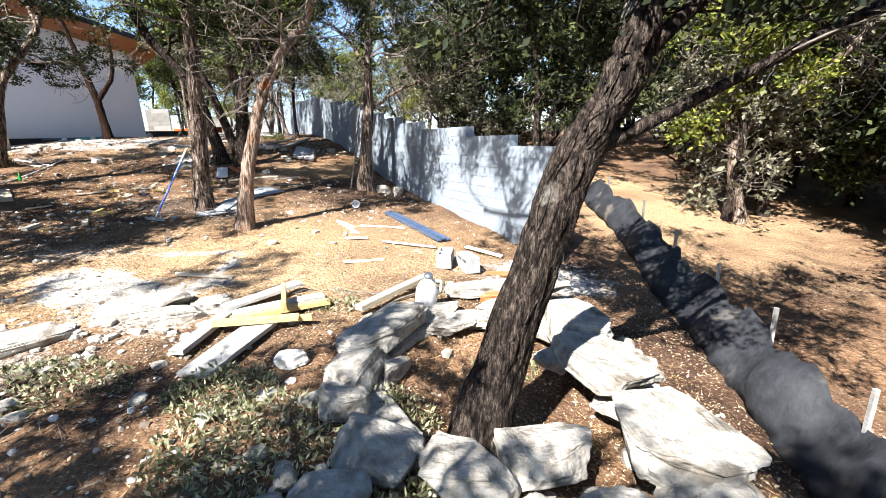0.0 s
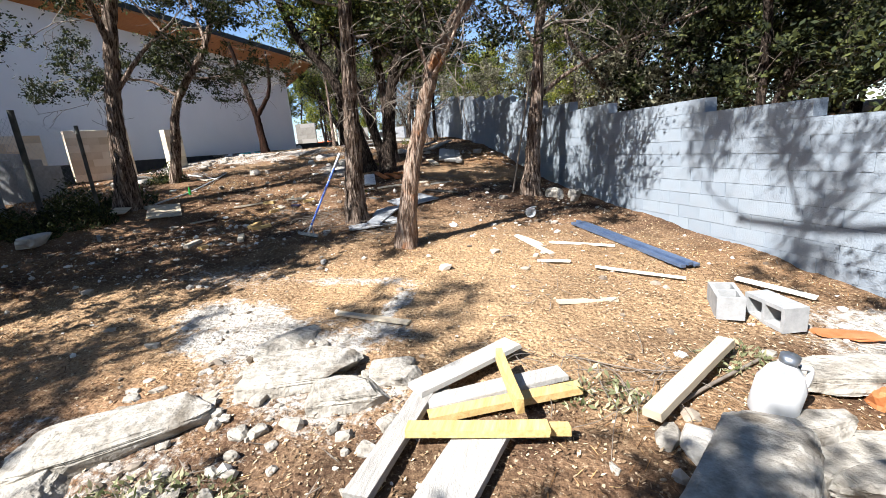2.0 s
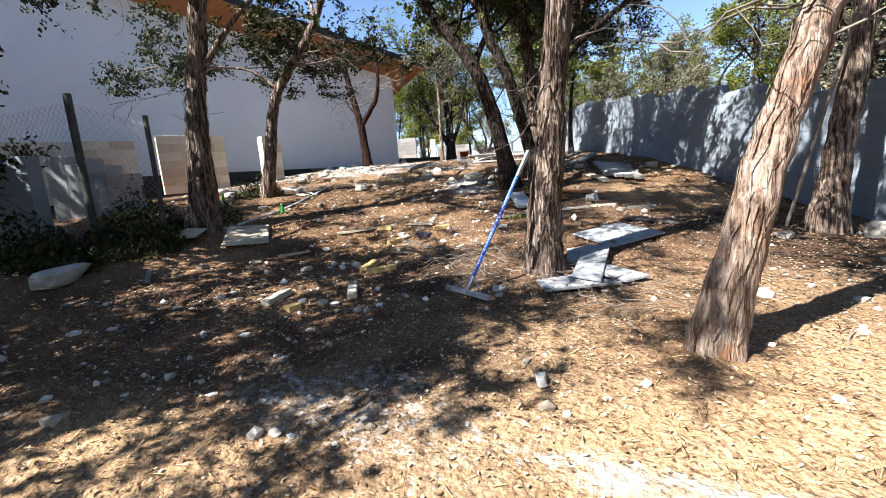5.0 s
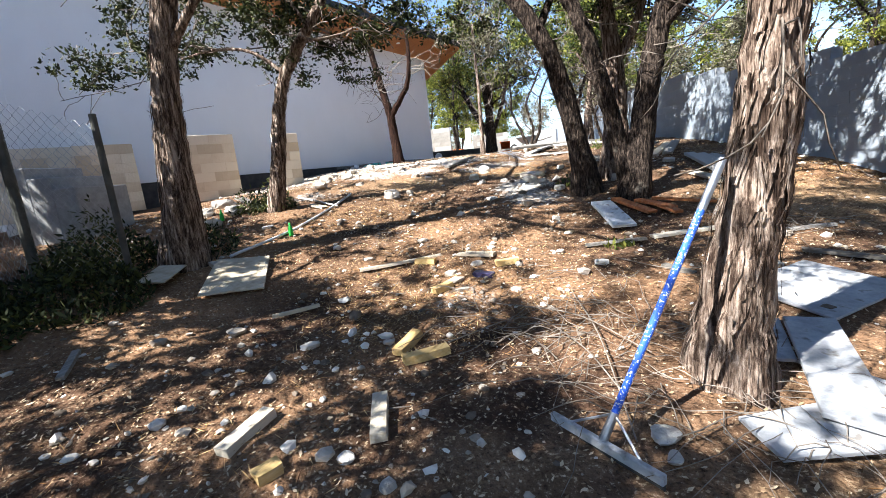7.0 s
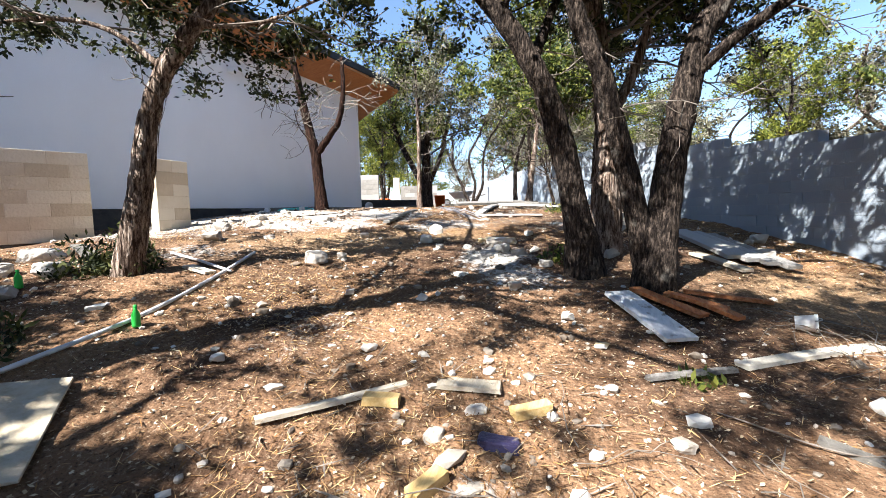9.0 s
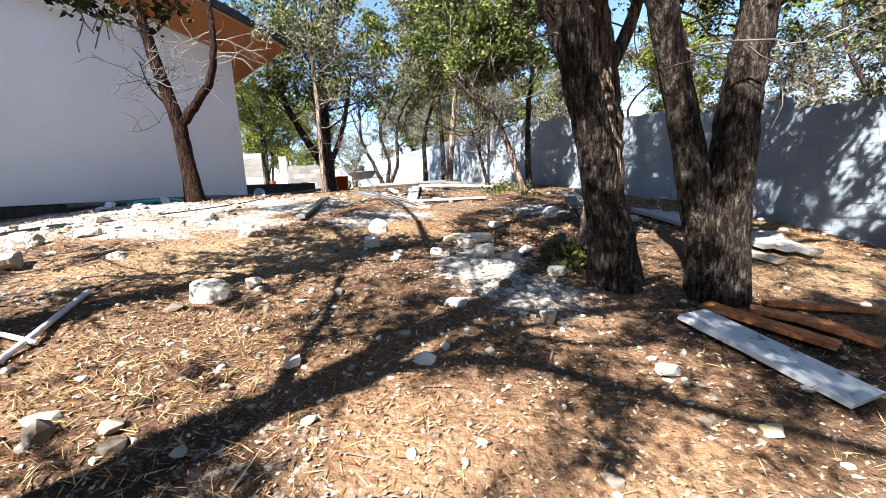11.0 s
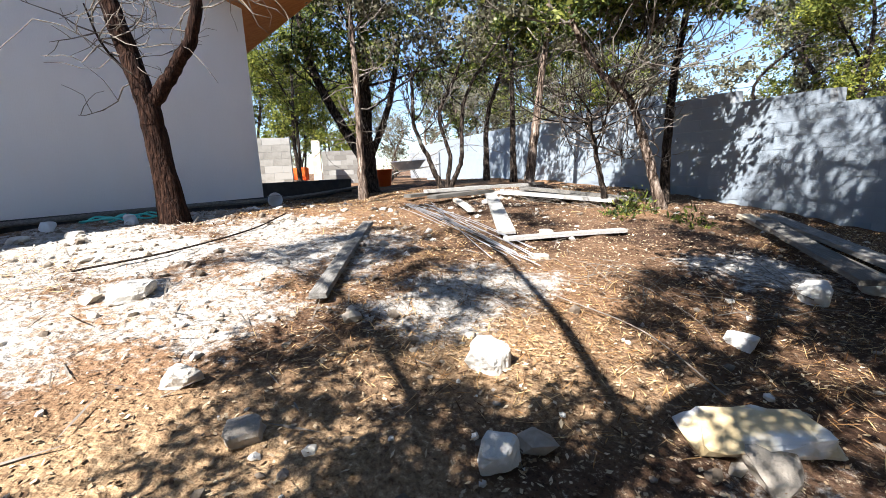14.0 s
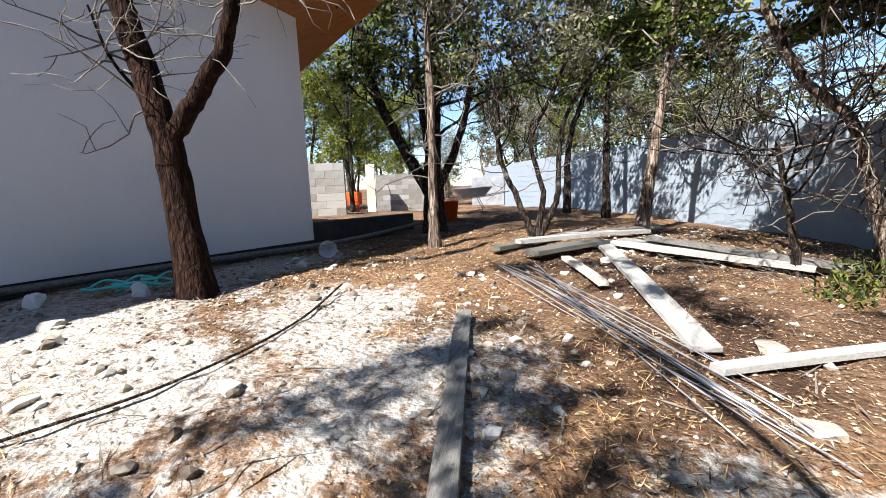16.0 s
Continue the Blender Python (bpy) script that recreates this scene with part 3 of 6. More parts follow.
# the tree in the stone ring
# last limb is unseen, added overhead to shade the block wall
tree("juniper_tree", "leaning dark juniper with shaggy bark in a stone ring", (0.26, 2.35, 0.0),
     [([(0.24, 2.35, 0.02), (0.53, 2.33, 0.99), (0.76, 2.31, 1.72), (0.97, 2.31, 2.11), (1.10, 2.33, 2.5), (1.35, 2.5, 3.4), (1.4, 2.6, 4.4)], 0.135, 0.07)],
     M["bark_dark"], 11, [([(0.85, 2.31, 1.80), (1.29, 2.36, 2.0), (1.65, 2.38, 2.17), (2.35, 2.45, 2.5), (3.1, 2.6, 2.9)], 0.04, 0.02),
                          ([(0.98, 2.31, 2.15), (1.25, 2.32, 2.42), (1.6, 2.3, 2.7), (2.2, 2.2, 3.1)], 0.05, 0.025),
                          ([(1.0, 2.31, 2.2), (1.12, 2.4, 2.6), (0.95, 2.6, 3.2)], 0.04, 0.02), ([(1.3, 2.5, 3.3), (0.4, 2.5, 4.2), (-0.7, 2.8, 4.9), (-1.6, 3.2, 5.6)], 0.05, 0.025)],
     crown=(JUN, 34, 1.5, 2, 18, 0.24, 0.035, 0.7, 0.2), twigs=14, twig_from=0.55, sides=26, ridge=0.15, shaggy=140)
# the tree that the squeegee leans on
# top and last limb are out of view, added to shade the ground
tree("juniper_tree", "straight grey juniper trunk with shaggy peeling bark", (-4.46, 7.83, 0.80),
     [([(-4.46, 7.83, 0.74), (-4.40, 7.82, 1.4), (-4.34, 7.82, 1.95), (-4.28, 7.82, 2.6), (-4.10, 7.72, 4.2), (-4.0, 7.6, 5.6), (-3.9, 7.4, 7.4)], 0.145, 0.06)],
     M["bark_grey"], 12, [([(-4.1, 7.65, 3.9), (-3.7, 7.9, 4.6), (-3.4, 8.3, 5.1)], 0.04, 0.02), ([(-4.1, 7.65, 4.1), (-4.6, 7.5, 4.7), (-5.2, 7.4, 5.2)], 0.04, 0.02), ([(-4.1, 7.65, 4.3), (-5.0, 6.8, 5.0), (-6.0, 6.0, 5.4), (-6.8, 5.3, 5.6)], 0.045, 0.02)],
     crown=(JUN, 36, 1.7, 2, 24, 0.24, 0.035, 0.6, 0.2), twigs=26, twig_from=0.45, sides=30, ridge=0.16, shaggy=260)
# leaning dead tree
# dead below; the leafy crown is unseen, added to dapple the wall
tree("dead_tree", "leaning pale dead trunk with stripped reddish bark", (-3.2, 6.68, 0.58),
     [([(-3.2, 6.68, 0.58), (-3.05, 6.72, 1.4), (-2.86, 6.79, 2.1), (-2.66, 6.86, 2.7), (-2.35, 6.97, 3.25), (-1.95, 7.1, 3.75), (-1.7, 6.9, 4.8), (-1.8, 6.4, 6.2)], 0.10, 0.04)],
     M["bark_pale"], 13, [([(-2.7, 6.85, 2.6), (-2.9, 6.9, 3.2), (-3.3, 7.0, 3.9)], 0.03, 0.012), ([(-2.75, 6.84, 2.5), (-2.3, 6.6, 3.0), (-2.1, 6.4, 3.6)], 0.025, 0.01)],
     crown=(JUN, 26, 1.7, 2, 16, 0.26, 0.035, 0.8, 0.2), twigs=44, twig_from=0.3, sides=22, ridge=0.14, shaggy=120)
# gnarled tree by the wall
# stem and crown carried up past the view to cast dapple
gnarled = tree("juniper_tree", "gnarled juniper with knotted roots beside the block wall", (-1.80, 10.02, 0.82),
     [([(-1.83, 10.02, 0.82), (-1.74, 10.05, 1.94), (-1.64, 10.09, 2.85), (-1.6, 10.1, 3.5), (-1.4, 10.2, 5.2), (-1.5, 10.0, 6.6)], 0.135, 0.06)],
     M["bark_grey"], 14, [([(-1.68, 10.07, 2.5), (-1.0, 10.3, 2.95), (-0.1, 10.5, 3.3), (1.2, 10.7, 3.7)], 0.045, 0.02), ([(-1.6, 10.1, 3.3), (-2.0, 10.4, 4.0), (-2.6, 10.6, 4.6)], 0.04, 0.02)],
     crown=(JUN, 20, 1.6, 2, 24, 0.22, 0.035, 0.6, 0.3), twigs=18, twig_from=0.4, sides=22, ridge=0.16)
rngb = random.Random(5)
for k, (bx, by, bz, br) in enumerate([(0.20, -0.10, 0.30, 0.15), (0.06, -0.16, 0.16, 0.17), (-0.16, -0.08, 0.12, 0.16), (0.24, 0.02, 0.14, 0.14), (-0.32, -0.06, 0.03, 0.12), (0.02, -0.02, 0.42, 0.16)]):
    bm = bmesh.new()
    bmesh.ops.create_icosphere(bm, subdivisions=4, radius=br)
    for v in bm.verts:
        q = v.co * 9 + Vector((k * 3.1, 0, 0))
        v.co *= 1 + 0.28 * noise.noise(q) + 0.16 * noise.noise(q * 2.6)
        v.co += Vector((-1.80 + bx, 10.02 + by, 0.80 + bz))
    part("burl", bm, M["bark_grey"], gnarled, "knotted woody burl")
# two trees beside the fence
# top and third limb lie above the view, added for ground shade
tree("juniper_tree", "dark juniper trunk with peeling bark by the wire fence", (-9.26, 7.85, 1.2),
     [([(-9.26, 7.85, 1.2), (-9.19, 7.89, 2.18), (-9.14, 7.92, 2.85), (-9.05, 7.98, 3.5), (-8.8, 8.0, 4.4), (-8.5, 8.08, 5.5), (-8.6, 8.3, 7.2)], 0.16, 0.07)],
     M["bark_grey"], 15, [([(-9.1, 7.95, 3.2), (-8.5, 8.2, 3.9), (-7.8, 8.4, 4.4)], 0.05, 0.02), ([(-9.0, 7.98, 3.6), (-9.3, 8.3, 4.4), (-9.7, 8.7, 5.2)], 0.05, 0.02),
                          ([(-8.9, 8.0, 4.0), (-8.5, 7.3, 5.0), (-8.0, 6.0, 6.0), (-7.3, 4.8, 6.8)], 0.06, 0.025), ([(-8.6, 7.9, 5.0), (-7.6, 7.2, 6.1), (-6.6, 6.4, 6.9)], 0.05, 0.025)],
     crown=(JUN, 19, 1.6, 2, 20, 0.26, 0.037, 0.7, 0.2), twigs=10, sides=24, ridge=0.14, shaggy=120)
# top and last three limbs lie out of view, added for dappled shade
tree("juniper_tree", "bent juniper with pale lit bark and a feathery green bough", (-10.03, 9.64, 1.45),
     [([(-10.03, 9.64, 1.45), (-9.84, 9.71, 2.26), (-9.72, 9.76, 2.95), (-9.5, 9.83, 3.45), (-9.1, 9.95, 3.95), (-8.75, 10.1, 4.5), (-8.35, 10.2, 5.4), (-8.1, 10.45, 6.5)], 0.105, 0.045)],
     M["bark_grey"], 16, [([(-9.5, 9.83, 3.4), (-9.9, 9.6, 3.75), (-10.4, 9.4, 3.85), (-10.9, 9.2, 3.8)], 0.03, 0.012), ([(-9.2, 9.93, 3.8), (-8.6, 10.0, 3.75), (-8.0, 10.1, 3.9)], 0.025, 0.01),
                          ([(-8.75, 10.1, 4.5), (-9.4, 10.6, 5.5), (-10.2, 11.3, 6.4), (-11.0, 11.8, 7.0)], 0.04, 0.018), ([(-9.1, 9.95, 3.95), (-9.9, 10.0, 5.0), (-11.0, 10.2, 6.0), (-12.2, 10.4, 6.6)], 0.035, 0.015),
                          ([(-8.35, 10.2, 5.4), (-8.0, 10.9, 6.2), (-7.6, 11.5, 6.8)], 0.035, 0.018)],
     crown=(JUN, 30, 1.4, 2, 18, 0.22, 0.037, 0.55, 0.12), twigs=12, sides=20, ridge=0.13, shaggy=80, floor=1.9)
# forked bare tree by the house
tree("forked_tree", "bare forked tree with dark reddish bark near the house", (-11.75, 15.3, 2.15),
     [([(-11.75, 15.3, 2.12), (-11.8, 15.29, 2.84), (-11.86, 15.28, 3.5), (-12.03, 15.25, 4.3), (-12.15, 15.2, 5.0), (-12.3, 15.1, 6.0)], 0.14, 0.06),
      ([(-11.85, 15.28, 3.45), (-11.5, 15.33, 3.85), (-11.22, 15.36, 4.25), (-11.12, 15.4, 4.9), (-11.2, 15.5, 5.6)], 0.08, 0.04)],
     M["bark_red"], 17, [([(-11.9, 15.28, 3.7), (-12.2, 15.2, 4.1), (-12.25, 15.1, 4.5)], 0.018, 0.008)],
     twigs=40, twig_from=0.4, sides=18, ridge=0.12)
# clump of big trees
tree("live_oak", "leaning dark oak trunk of a clump", (-5.86, 11.47, 1.42),
     [([(-5.86, 11.47, 1.40), (-6.05, 11.40, 2.45), (-6.29, 11.32, 3.31), (-6.65, 11.21, 3.95), (-7.1, 11.1, 4.6), (-7.5, 11.1, 5.6)], 0.138, 0.075)],
     M["bark_dark"], 18, [([(-6.4, 11.3, 3.5), (-6.2, 11.8, 4.3), (-6.0, 12.4, 5.0)], 0.06, 0.03)],
     crown=(OAK, 10, 1.5, 2, 26, 0.26, 0.04, 0.6, 0.3), twigs=6, sides=26, ridge=0.10)
tree("live_oak", "thick dark multi-stemmed oak with forked trunks", (-5.25, 11.26, 1.38),
     [([(-5.27, 11.24, 1.36), (-5.14, 11.30, 2.35), (-5.03, 11.34, 3.02), (-4.9, 11.38, 3.6), (-4.6, 11.46, 4.1), (-4.2, 11.6, 5.2)], 0.145, 0.08),
      ([(-5.32, 11.24, 1.45), (-5.51, 11.17, 2.42), (-5.76, 11.08, 3.33), (-6.01, 10.99, 4.0), (-6.2, 10.8, 5.2)], 0.108, 0.065)],
     M["bark_dark"], 19, [([(-5.0, 11.35, 3.2), (-4.5, 11.2, 3.6), (-3.7, 11.0, 4.0), (-2.8, 10.8, 4.3)], 0.06, 0.025)],
     crown=(OAK, 19, 1.6, 2, 26, 0.28, 0.04, 0.66, 0.4), twigs=10, sides=28, ridge=0.10)
# top raised and crown filled out above the view to shade the wall
tree("juniper_tree", "upright juniper with pale shredding bark behind the oaks", (-5.68, 12.45, 1.52),
     [([(-5.68, 12.45, 1.50), (-5.64, 12.47, 2.4), (-5.66, 12.5, 3.2), (-5.75, 12.5, 4.0), (-5.9, 12.6, 5.6), (-5.8, 12.9, 7.2)], 0.175, 0.06)],
     M["bark_grey"], 24, [([(-5.66, 12.5, 3.1), (-5.35, 12.6, 3.7), (-5.1, 12.7, 4.6)], 0.08, 0.04)],
     crown=(JUN, 30, 1.7, 2, 20, 0.26, 0.035, 0.6, 0.25), twigs=8, sides=24, ridge=0.14, shaggy=90)
# far end of the yard
tree("live_oak", "dark spreading tree with many upright boughs", (-10.8, 19.72, 2.2),
     [([(-10.86, 19.71, 2.15), (-10.86, 19.72, 3.0), (-10.84, 19.72, 3.9), (-10.77, 19.72, 5.4), (-10.7, 19.8, 6.6)], 0.2, 0.07),
      ([(-10.88, 19.71, 2.8), (-11.5, 19.64, 3.95), (-11.9, 19.61, 4.94), (-12.1, 19.59, 6.3)], 0.11, 0.05),
      ([(-10.8, 19.7, 2.9), (-10.3, 19.7, 4.0), (-10.0, 19.8, 5.5)], 0.08, 0.04), ([(-10.86, 19.7, 3.2), (-11.1, 19.9, 4.6), (-11.2, 20.1, 6.2)], 0.08, 0.03)],
     M["bark_dark"], 20, crown=(OAK, 30, 1.6, 2, 12, 0.32, 0.045, 0.45, 0.5), twigs=30, sides=14)
tree("thin_tree", "thin grey straight tree stem", (-10.33, 17.81, 2.2),
     [([(-10.33, 17.81, 2.15), (-10.32, 17.81, 3.23), (-10.31, 17.81, 4.29), (-10.35, 17.8, 6.0)], 0.068, 0.035)], M["bark_grey"], 21,
     crown=(DRY, 8, 1.1, 2, 8, 0.3, 0.04, 0.6, 0.4), twigs=16, sides=12)
tree("thin_tree", "many-stemmed crooked shrubby tree", (-9.03, 18.53, 2.24),
     [([(-9.06, 18.53, 2.2), (-9.29, 18.47, 2.81), (-9.51, 18.41, 3.37), (-9.53, 18.4, 4.3)], 0.05, 0.025),
      ([(-9.02, 18.54, 2.26), (-8.94, 18.56, 2.88), (-9.09, 18.52, 3.58), (-8.83, 18.6, 4.17), (-8.5, 18.7, 4.9)], 0.045, 0.02),
      ([(-8.98, 18.55, 2.26), (-8.75, 18.62, 2.79), (-8.71, 18.63, 3.49), (-8.57, 18.67, 4.01), (-8.0, 18.8, 4.9)], 0.05, 0.02)],
     M["bark_dark"], 22, crown=(DRY, 10, 1.0, 2, 8, 0.3, 0.04, 0.6, 0.4), twigs=20, sides=10)
for k, (pts, r, lf) in enumerate([
        ([(-7.55, 19.15, 2.2), (-7.42, 19.18, 3.22), (-7.33, 19.21, 4.0), (-7.21, 19.24, 4.97), (-7.1, 19.3, 6.4)], 0.085, OAK),
        ([(-7.79, 21.45, 2.2), (-7.81, 21.44, 3.76), (-7.82, 21.44, 5.33), (-7.79, 21.45, 7.0)], 0.075, DRY),
        ([(-8.52, 22.73, 2.2), (-8.47, 22.74, 3.92), (-8.08, 22.84, 5.13), (-7.8, 22.9, 6.6)], 0.08, OAK),
        ([(-5.93, 16.82, 1.95), (-6.08, 16.8, 2.5), (-6.2, 16.78, 2.89), (-6.4, 16.75, 3.41), (-6.8, 16.71, 3.8), (-7.2, 16.6, 4.5)], 0.065, OAK),
        ([(-5.78, 17.22, 2.0), (-5.76, 17.22, 3.45), (-5.65, 17.24, 4.38), (-5.5, 17.3, 6.2)], 0.06, DRY),
        ([(-6.6, 16.9, 2.0), (-6.75, 16.85, 2.7), (-6.9, 16.8, 3.3)], 0.04, DRY)]):
    tree("thin_tree", "slender dark tree growing beside the block wall" if lf is DRY else "slender leafy tree growing beside the block wall", pts[0],
         [(pts, r, r * 0.5)], M["bark_dark"] if k % 3 else M["bark_grey"], 30 + k, crown=(lf, 13, 1.4, 2, 34 if lf is OAK else 26, 0.28, 0.04, 0.55, 0.35), twigs=12, sides=10)


# ---- woods beyond the walls, from a few kinds of tree ----
def wood_tree(label, seed, height, leaf, leafy, bark, boughs=16, twigs=20, at=(0, 0, -60), lean=0.6, start=0.3):
    rng = np.random.default_rng(seed)
    b = np.array(at, float)
    pts = [b, b + (rng.normal(0, lean * 0.3), rng.normal(0, lean * 0.3), height * 0.35), b + (rng.normal(0, lean), rng.normal(0, lean), height * 0.7),
           b + (rng.normal(0, lean), rng.normal(0, lean), height)]
    pts2 = [b + (0, 0, 0.2), b + (rng.normal(0, lean * 1.4), rng.normal(0, lean * 1.4), height * 0.5), b + (rng.normal(0, lean * 1.8), rng.normal(0, lean * 1.8), height * 0.85)]
    return tree("woodland_tree", label, at, [(pts, 0.1, 0.03), (pts2, 0.07, 0.02)], bark, seed,
                crown=(leaf, boughs, height * 0.26, 2, leafy, 0.30, 0.055, start, 0.3), twigs=twigs, twig_from=0.1, sides=8, group="woodland trees beyond the walls", floor=0.1, thick=1.0)


KINDS = [wood_tree("dark green juniper in the woods", 50, 6.0, JUN, 22, M["bark_dark"], 24, 24, start=0.15),
         wood_tree("dull grey-green juniper in the woods", 51, 5.0, DRY, 12, M["bark_dark"], 22, 40, start=0.1),
         wood_tree("yellow-green leafy tree in the woods", 52, 6.5, LIM, 16, M["bark_dark"], 22, 14, start=0.25),
         wood_tree("green oak in the woods", 53, 7.0, OAK, 18, M["bark_dark"], 22, 14, start=0.3),
         wood_tree("bare grey twiggy tree in the woods", 54, 4.5, DRY, 5, M["bark_grey"], 22, 60, start=0.05)]
rngw = random.Random(9)
SPOTS = []
# behind the block wall: close dark rank first, then lighter ones
for s in np.arange(-4, 30, 1.5):
    for row, (d0, d1) in enumerate(((2.4, 3.8), (4.8, 7.0), (8.0, 12.0))):
        if s < 3.5 and row < 2:
            continue
        p = WALL_AT + WALL_U * (s + rngw.uniform(-0.6, 0.6)) - WALL_N * rngw.uniform(d0, d1)
        if row and rngw.random() < 0.25:
            continue
        kind = rngw.choice([0, 0, 1, 1, 4, 3]) if s < 8 else rngw.choice([2, 3, 1, 4, 1, 4])
        if s > 8 and row == 0:
            continue
        SPOTS.append((p.x, p.y, kind, rngw.uniform(0.8, 1.15) * (0.85 if s > 8 else 1)))
# open right side near the start
for k in range(56):
    a = rngw.uniform(-0.3, 1.2)
    r = rngw.uniform(6.8, 15)
    SPOTS.append((2.5 + r * math.cos(a), 1.5 + r * math.sin(a), rngw.choice([0, 1, 2, 4, 2, 4, 1]), rngw.uniform(0.8, 1.1)))
# beyond the far end
for k in range(17):
    x, y = rngw.uniform(-26, 0), rngw.uniform(31, 48)
    SPOTS.append((x, y, rngw.choice([2, 4, 2, 3, 4]), rngw.uniform(0.8, 1.3)))
for k in range(4):
    SPOTS.append((rngw.uniform(-21, -14.5), rngw.uniform(27, 31), rngw.choice([2, 3, 4]), rngw.uniform(0.7, 1.0)))
# the thicket past the end of the block wall
for k in range(22):
    SPOTS.append((rngw.uniform(5.0, 17), rngw.uniform(12, 25), rngw.choice([0, 1, 4, 1, 2]), rngw.uniform(0.9, 1.2)))
# unseen trees added behind and beside the start to throw shade over the yard
SPOTS += [(-12.5, 3.0, 0, 1.0), (-2.3, -1.1, 1, 0.8), (-6.0, -2.3, 0, 0.85), (-7.0, 3.2, 3, 0.8), (-10.6, 4.4, 0, 0.9), (-9.6, 3.0, 0, 1.1), (6.0, 2.0, 0, 0.9), (-4.2, -2.8, 0, 1.0), (-8.5, -2.0, 3, 1.1), (-1.5, -4.0, 0, 1.1), (2.4, -3.5, 3, 1.0),
          (-13.5, 0.5, 0, 1.2), (5.2, -1.5, 0, 1.0), (-17, 3, 3, 1.2)]
for x, y, k, s in SPOTS:
    copy_thing(KINDS[k], Matrix.Translation((x, y, lie(x, y) - 0.05)) @ Matrix.Rotation(rngw.random() * 6.28, 4, "Z") @ Matrix.Diagonal((s, s, s, 1)))
for ob in KINDS:
    for o in (*ob.children_recursive, ob):
        bpy.data.objects.remove(o)


# ---- materials of the things ----
M["wood_grey"] = material("wood_grey", (0.15, 0.14, 0.125), 0.9, [(0.30, 0.285, 0.265), (0.46, 0.445, 0.42)], 5, (12, 1.2, 12), 0.6, 30, per_object=True)
M["wood_yellow"] = material("wood_yellow", (0.42, 0.27, 0.10), 0.75, [(0.55, 0.38, 0.16), (0.62, 0.46, 0.24)], 4, (10, 1, 10), 0.3, 25)
M["wood_pale"] = material("wood_pale", (0.48, 0.41, 0.31), 0.85, [(0.62, 0.56, 0.46), (0.72, 0.67, 0.58)], 4, (10, 1, 10), 0.4, 25, per_object=True)
M["white_board"] = material("white_board", (0.50, 0.51, 0.52), 0.75, [(0.64, 0.65, 0.66), (0.72, 0.73, 0.73)], 6, (6, 1, 6), 0.3, 30, stain=((0.28, 0.26, 0.23), 11, 0.60, 0.68))
M["wood_red"] = material("wood_red", (0.20, 0.065, 0.028), 0.8, [(0.44, 0.15, 0.05), (0.48, 0.24, 0.11)], 4, (10, 1, 10), 0.4, 25)
M["osb"] = material("osb", (0.36, 0.29, 0.20), 0.9, [(0.50, 0.43, 0.32), (0.58, 0.51, 0.40)], 9, bump=0.4, bump_scale=30)
M["painted"] = material("painted", (0.22, 0.235, 0.255), 0.8, [(0.33, 0.345, 0.365), (0.45, 0.46, 0.475)], 7, bump=0.4, bump_scale=30, stain=((0.16, 0.15, 0.14), 14, 0.58, 0.72))
M["concrete"] = material("concrete", (0.25, 0.255, 0.26), 0.95, [(0.36, 0.365, 0.37)], 12, bump=0.2, bump_scale=90)
M["rock"] = material("rock", (0.33, 0.29, 0.245), 0.95, [(0.46, 0.43, 0.385), (0.64, 0.62, 0.58)], 6, bump=1.0, bump_scale=25, per_object=True)
M["pebble"] = material("pebble", (0.14, 0.11, 0.085), 0.95, [(0.38, 0.33, 0.27), (0.64, 0.61, 0.56)], 6, bump=0, island=True)
M["litter"] = material("litter", (0.10, 0.06, 0.036), 0.9, [(0.29, 0.195, 0.115), (0.58, 0.46, 0.31)], 3, bump=0, island=True)
M["needle"] = material("needle", (0.05, 0.022, 0.01), 0.9, [(0.30, 0.155, 0.06), (0.58, 0.40, 0.20)], 3, bump=0, island=True)
M["steel"] = material("steel", (0.30, 0.33, 0.38), 0.35, [(0.45, 0.48, 0.53)], 6, bump=0.1, metal=0.85)
M["rebar"] = material("rebar", (0.33, 0.34, 0.37), 0.45, [(0.48, 0.49, 0.52)], 10, bump=0.2, metal=0.6)
M["stud_blue"] = material("stud_blue", (0.10, 0.16, 0.30), 0.4, [(0.22, 0.30, 0.45)], 6, bump=0.1, metal=0.7)
M["blue_paint"] = material("blue_paint", (0.015, 0.07, 0.42), 0.45, [(0.03, 0.12, 0.6)], 8, bump=0.2, stain=((0.65, 0.67, 0.7), 90, 0.56, 0.62))
M["pvc"] = material("pvc", (0.55, 0.56, 0.58), 0.5, [(0.7, 0.71, 0.72)], 4, bump=0.1)
M["black_fabric"] = material("black_fabric", (0.012, 0.013, 0.016), 0.75, [(0.035, 0.037, 0.042)], 6, bump=0.6, bump_scale=16, stain=((0.16, 0.14, 0.12), 2.5, 0.6, 0.8))
M["orange_plastic"] = material("orange_plastic", (0.75, 0.10, 0.02), 0.45, [(0.85, 0.16, 0.03)], 4, bump=0.05)
M["orange_sheet"] = material("orange_sheet", (0.45, 0.15, 0.05), 0.5, [(0.6, 0.26, 0.12)], 8, bump=0.3, translucent=0.25)
M["teal"] = material("teal", (0.07, 0.58, 0.54), 0.5, [(0.16, 0.7, 0.66)], 6, bump=0.05)
M["green_plastic"] = material("green_plastic", (0.02, 0.35, 0.05), 0.3, [(0.05, 0.5, 0.08)], 6, bump=0.05)
M["white_plastic"] = material("white_plastic", (0.72, 0.73, 0.74), 0.5, [(0.8, 0.8, 0.8)], 6, bump=0.1)
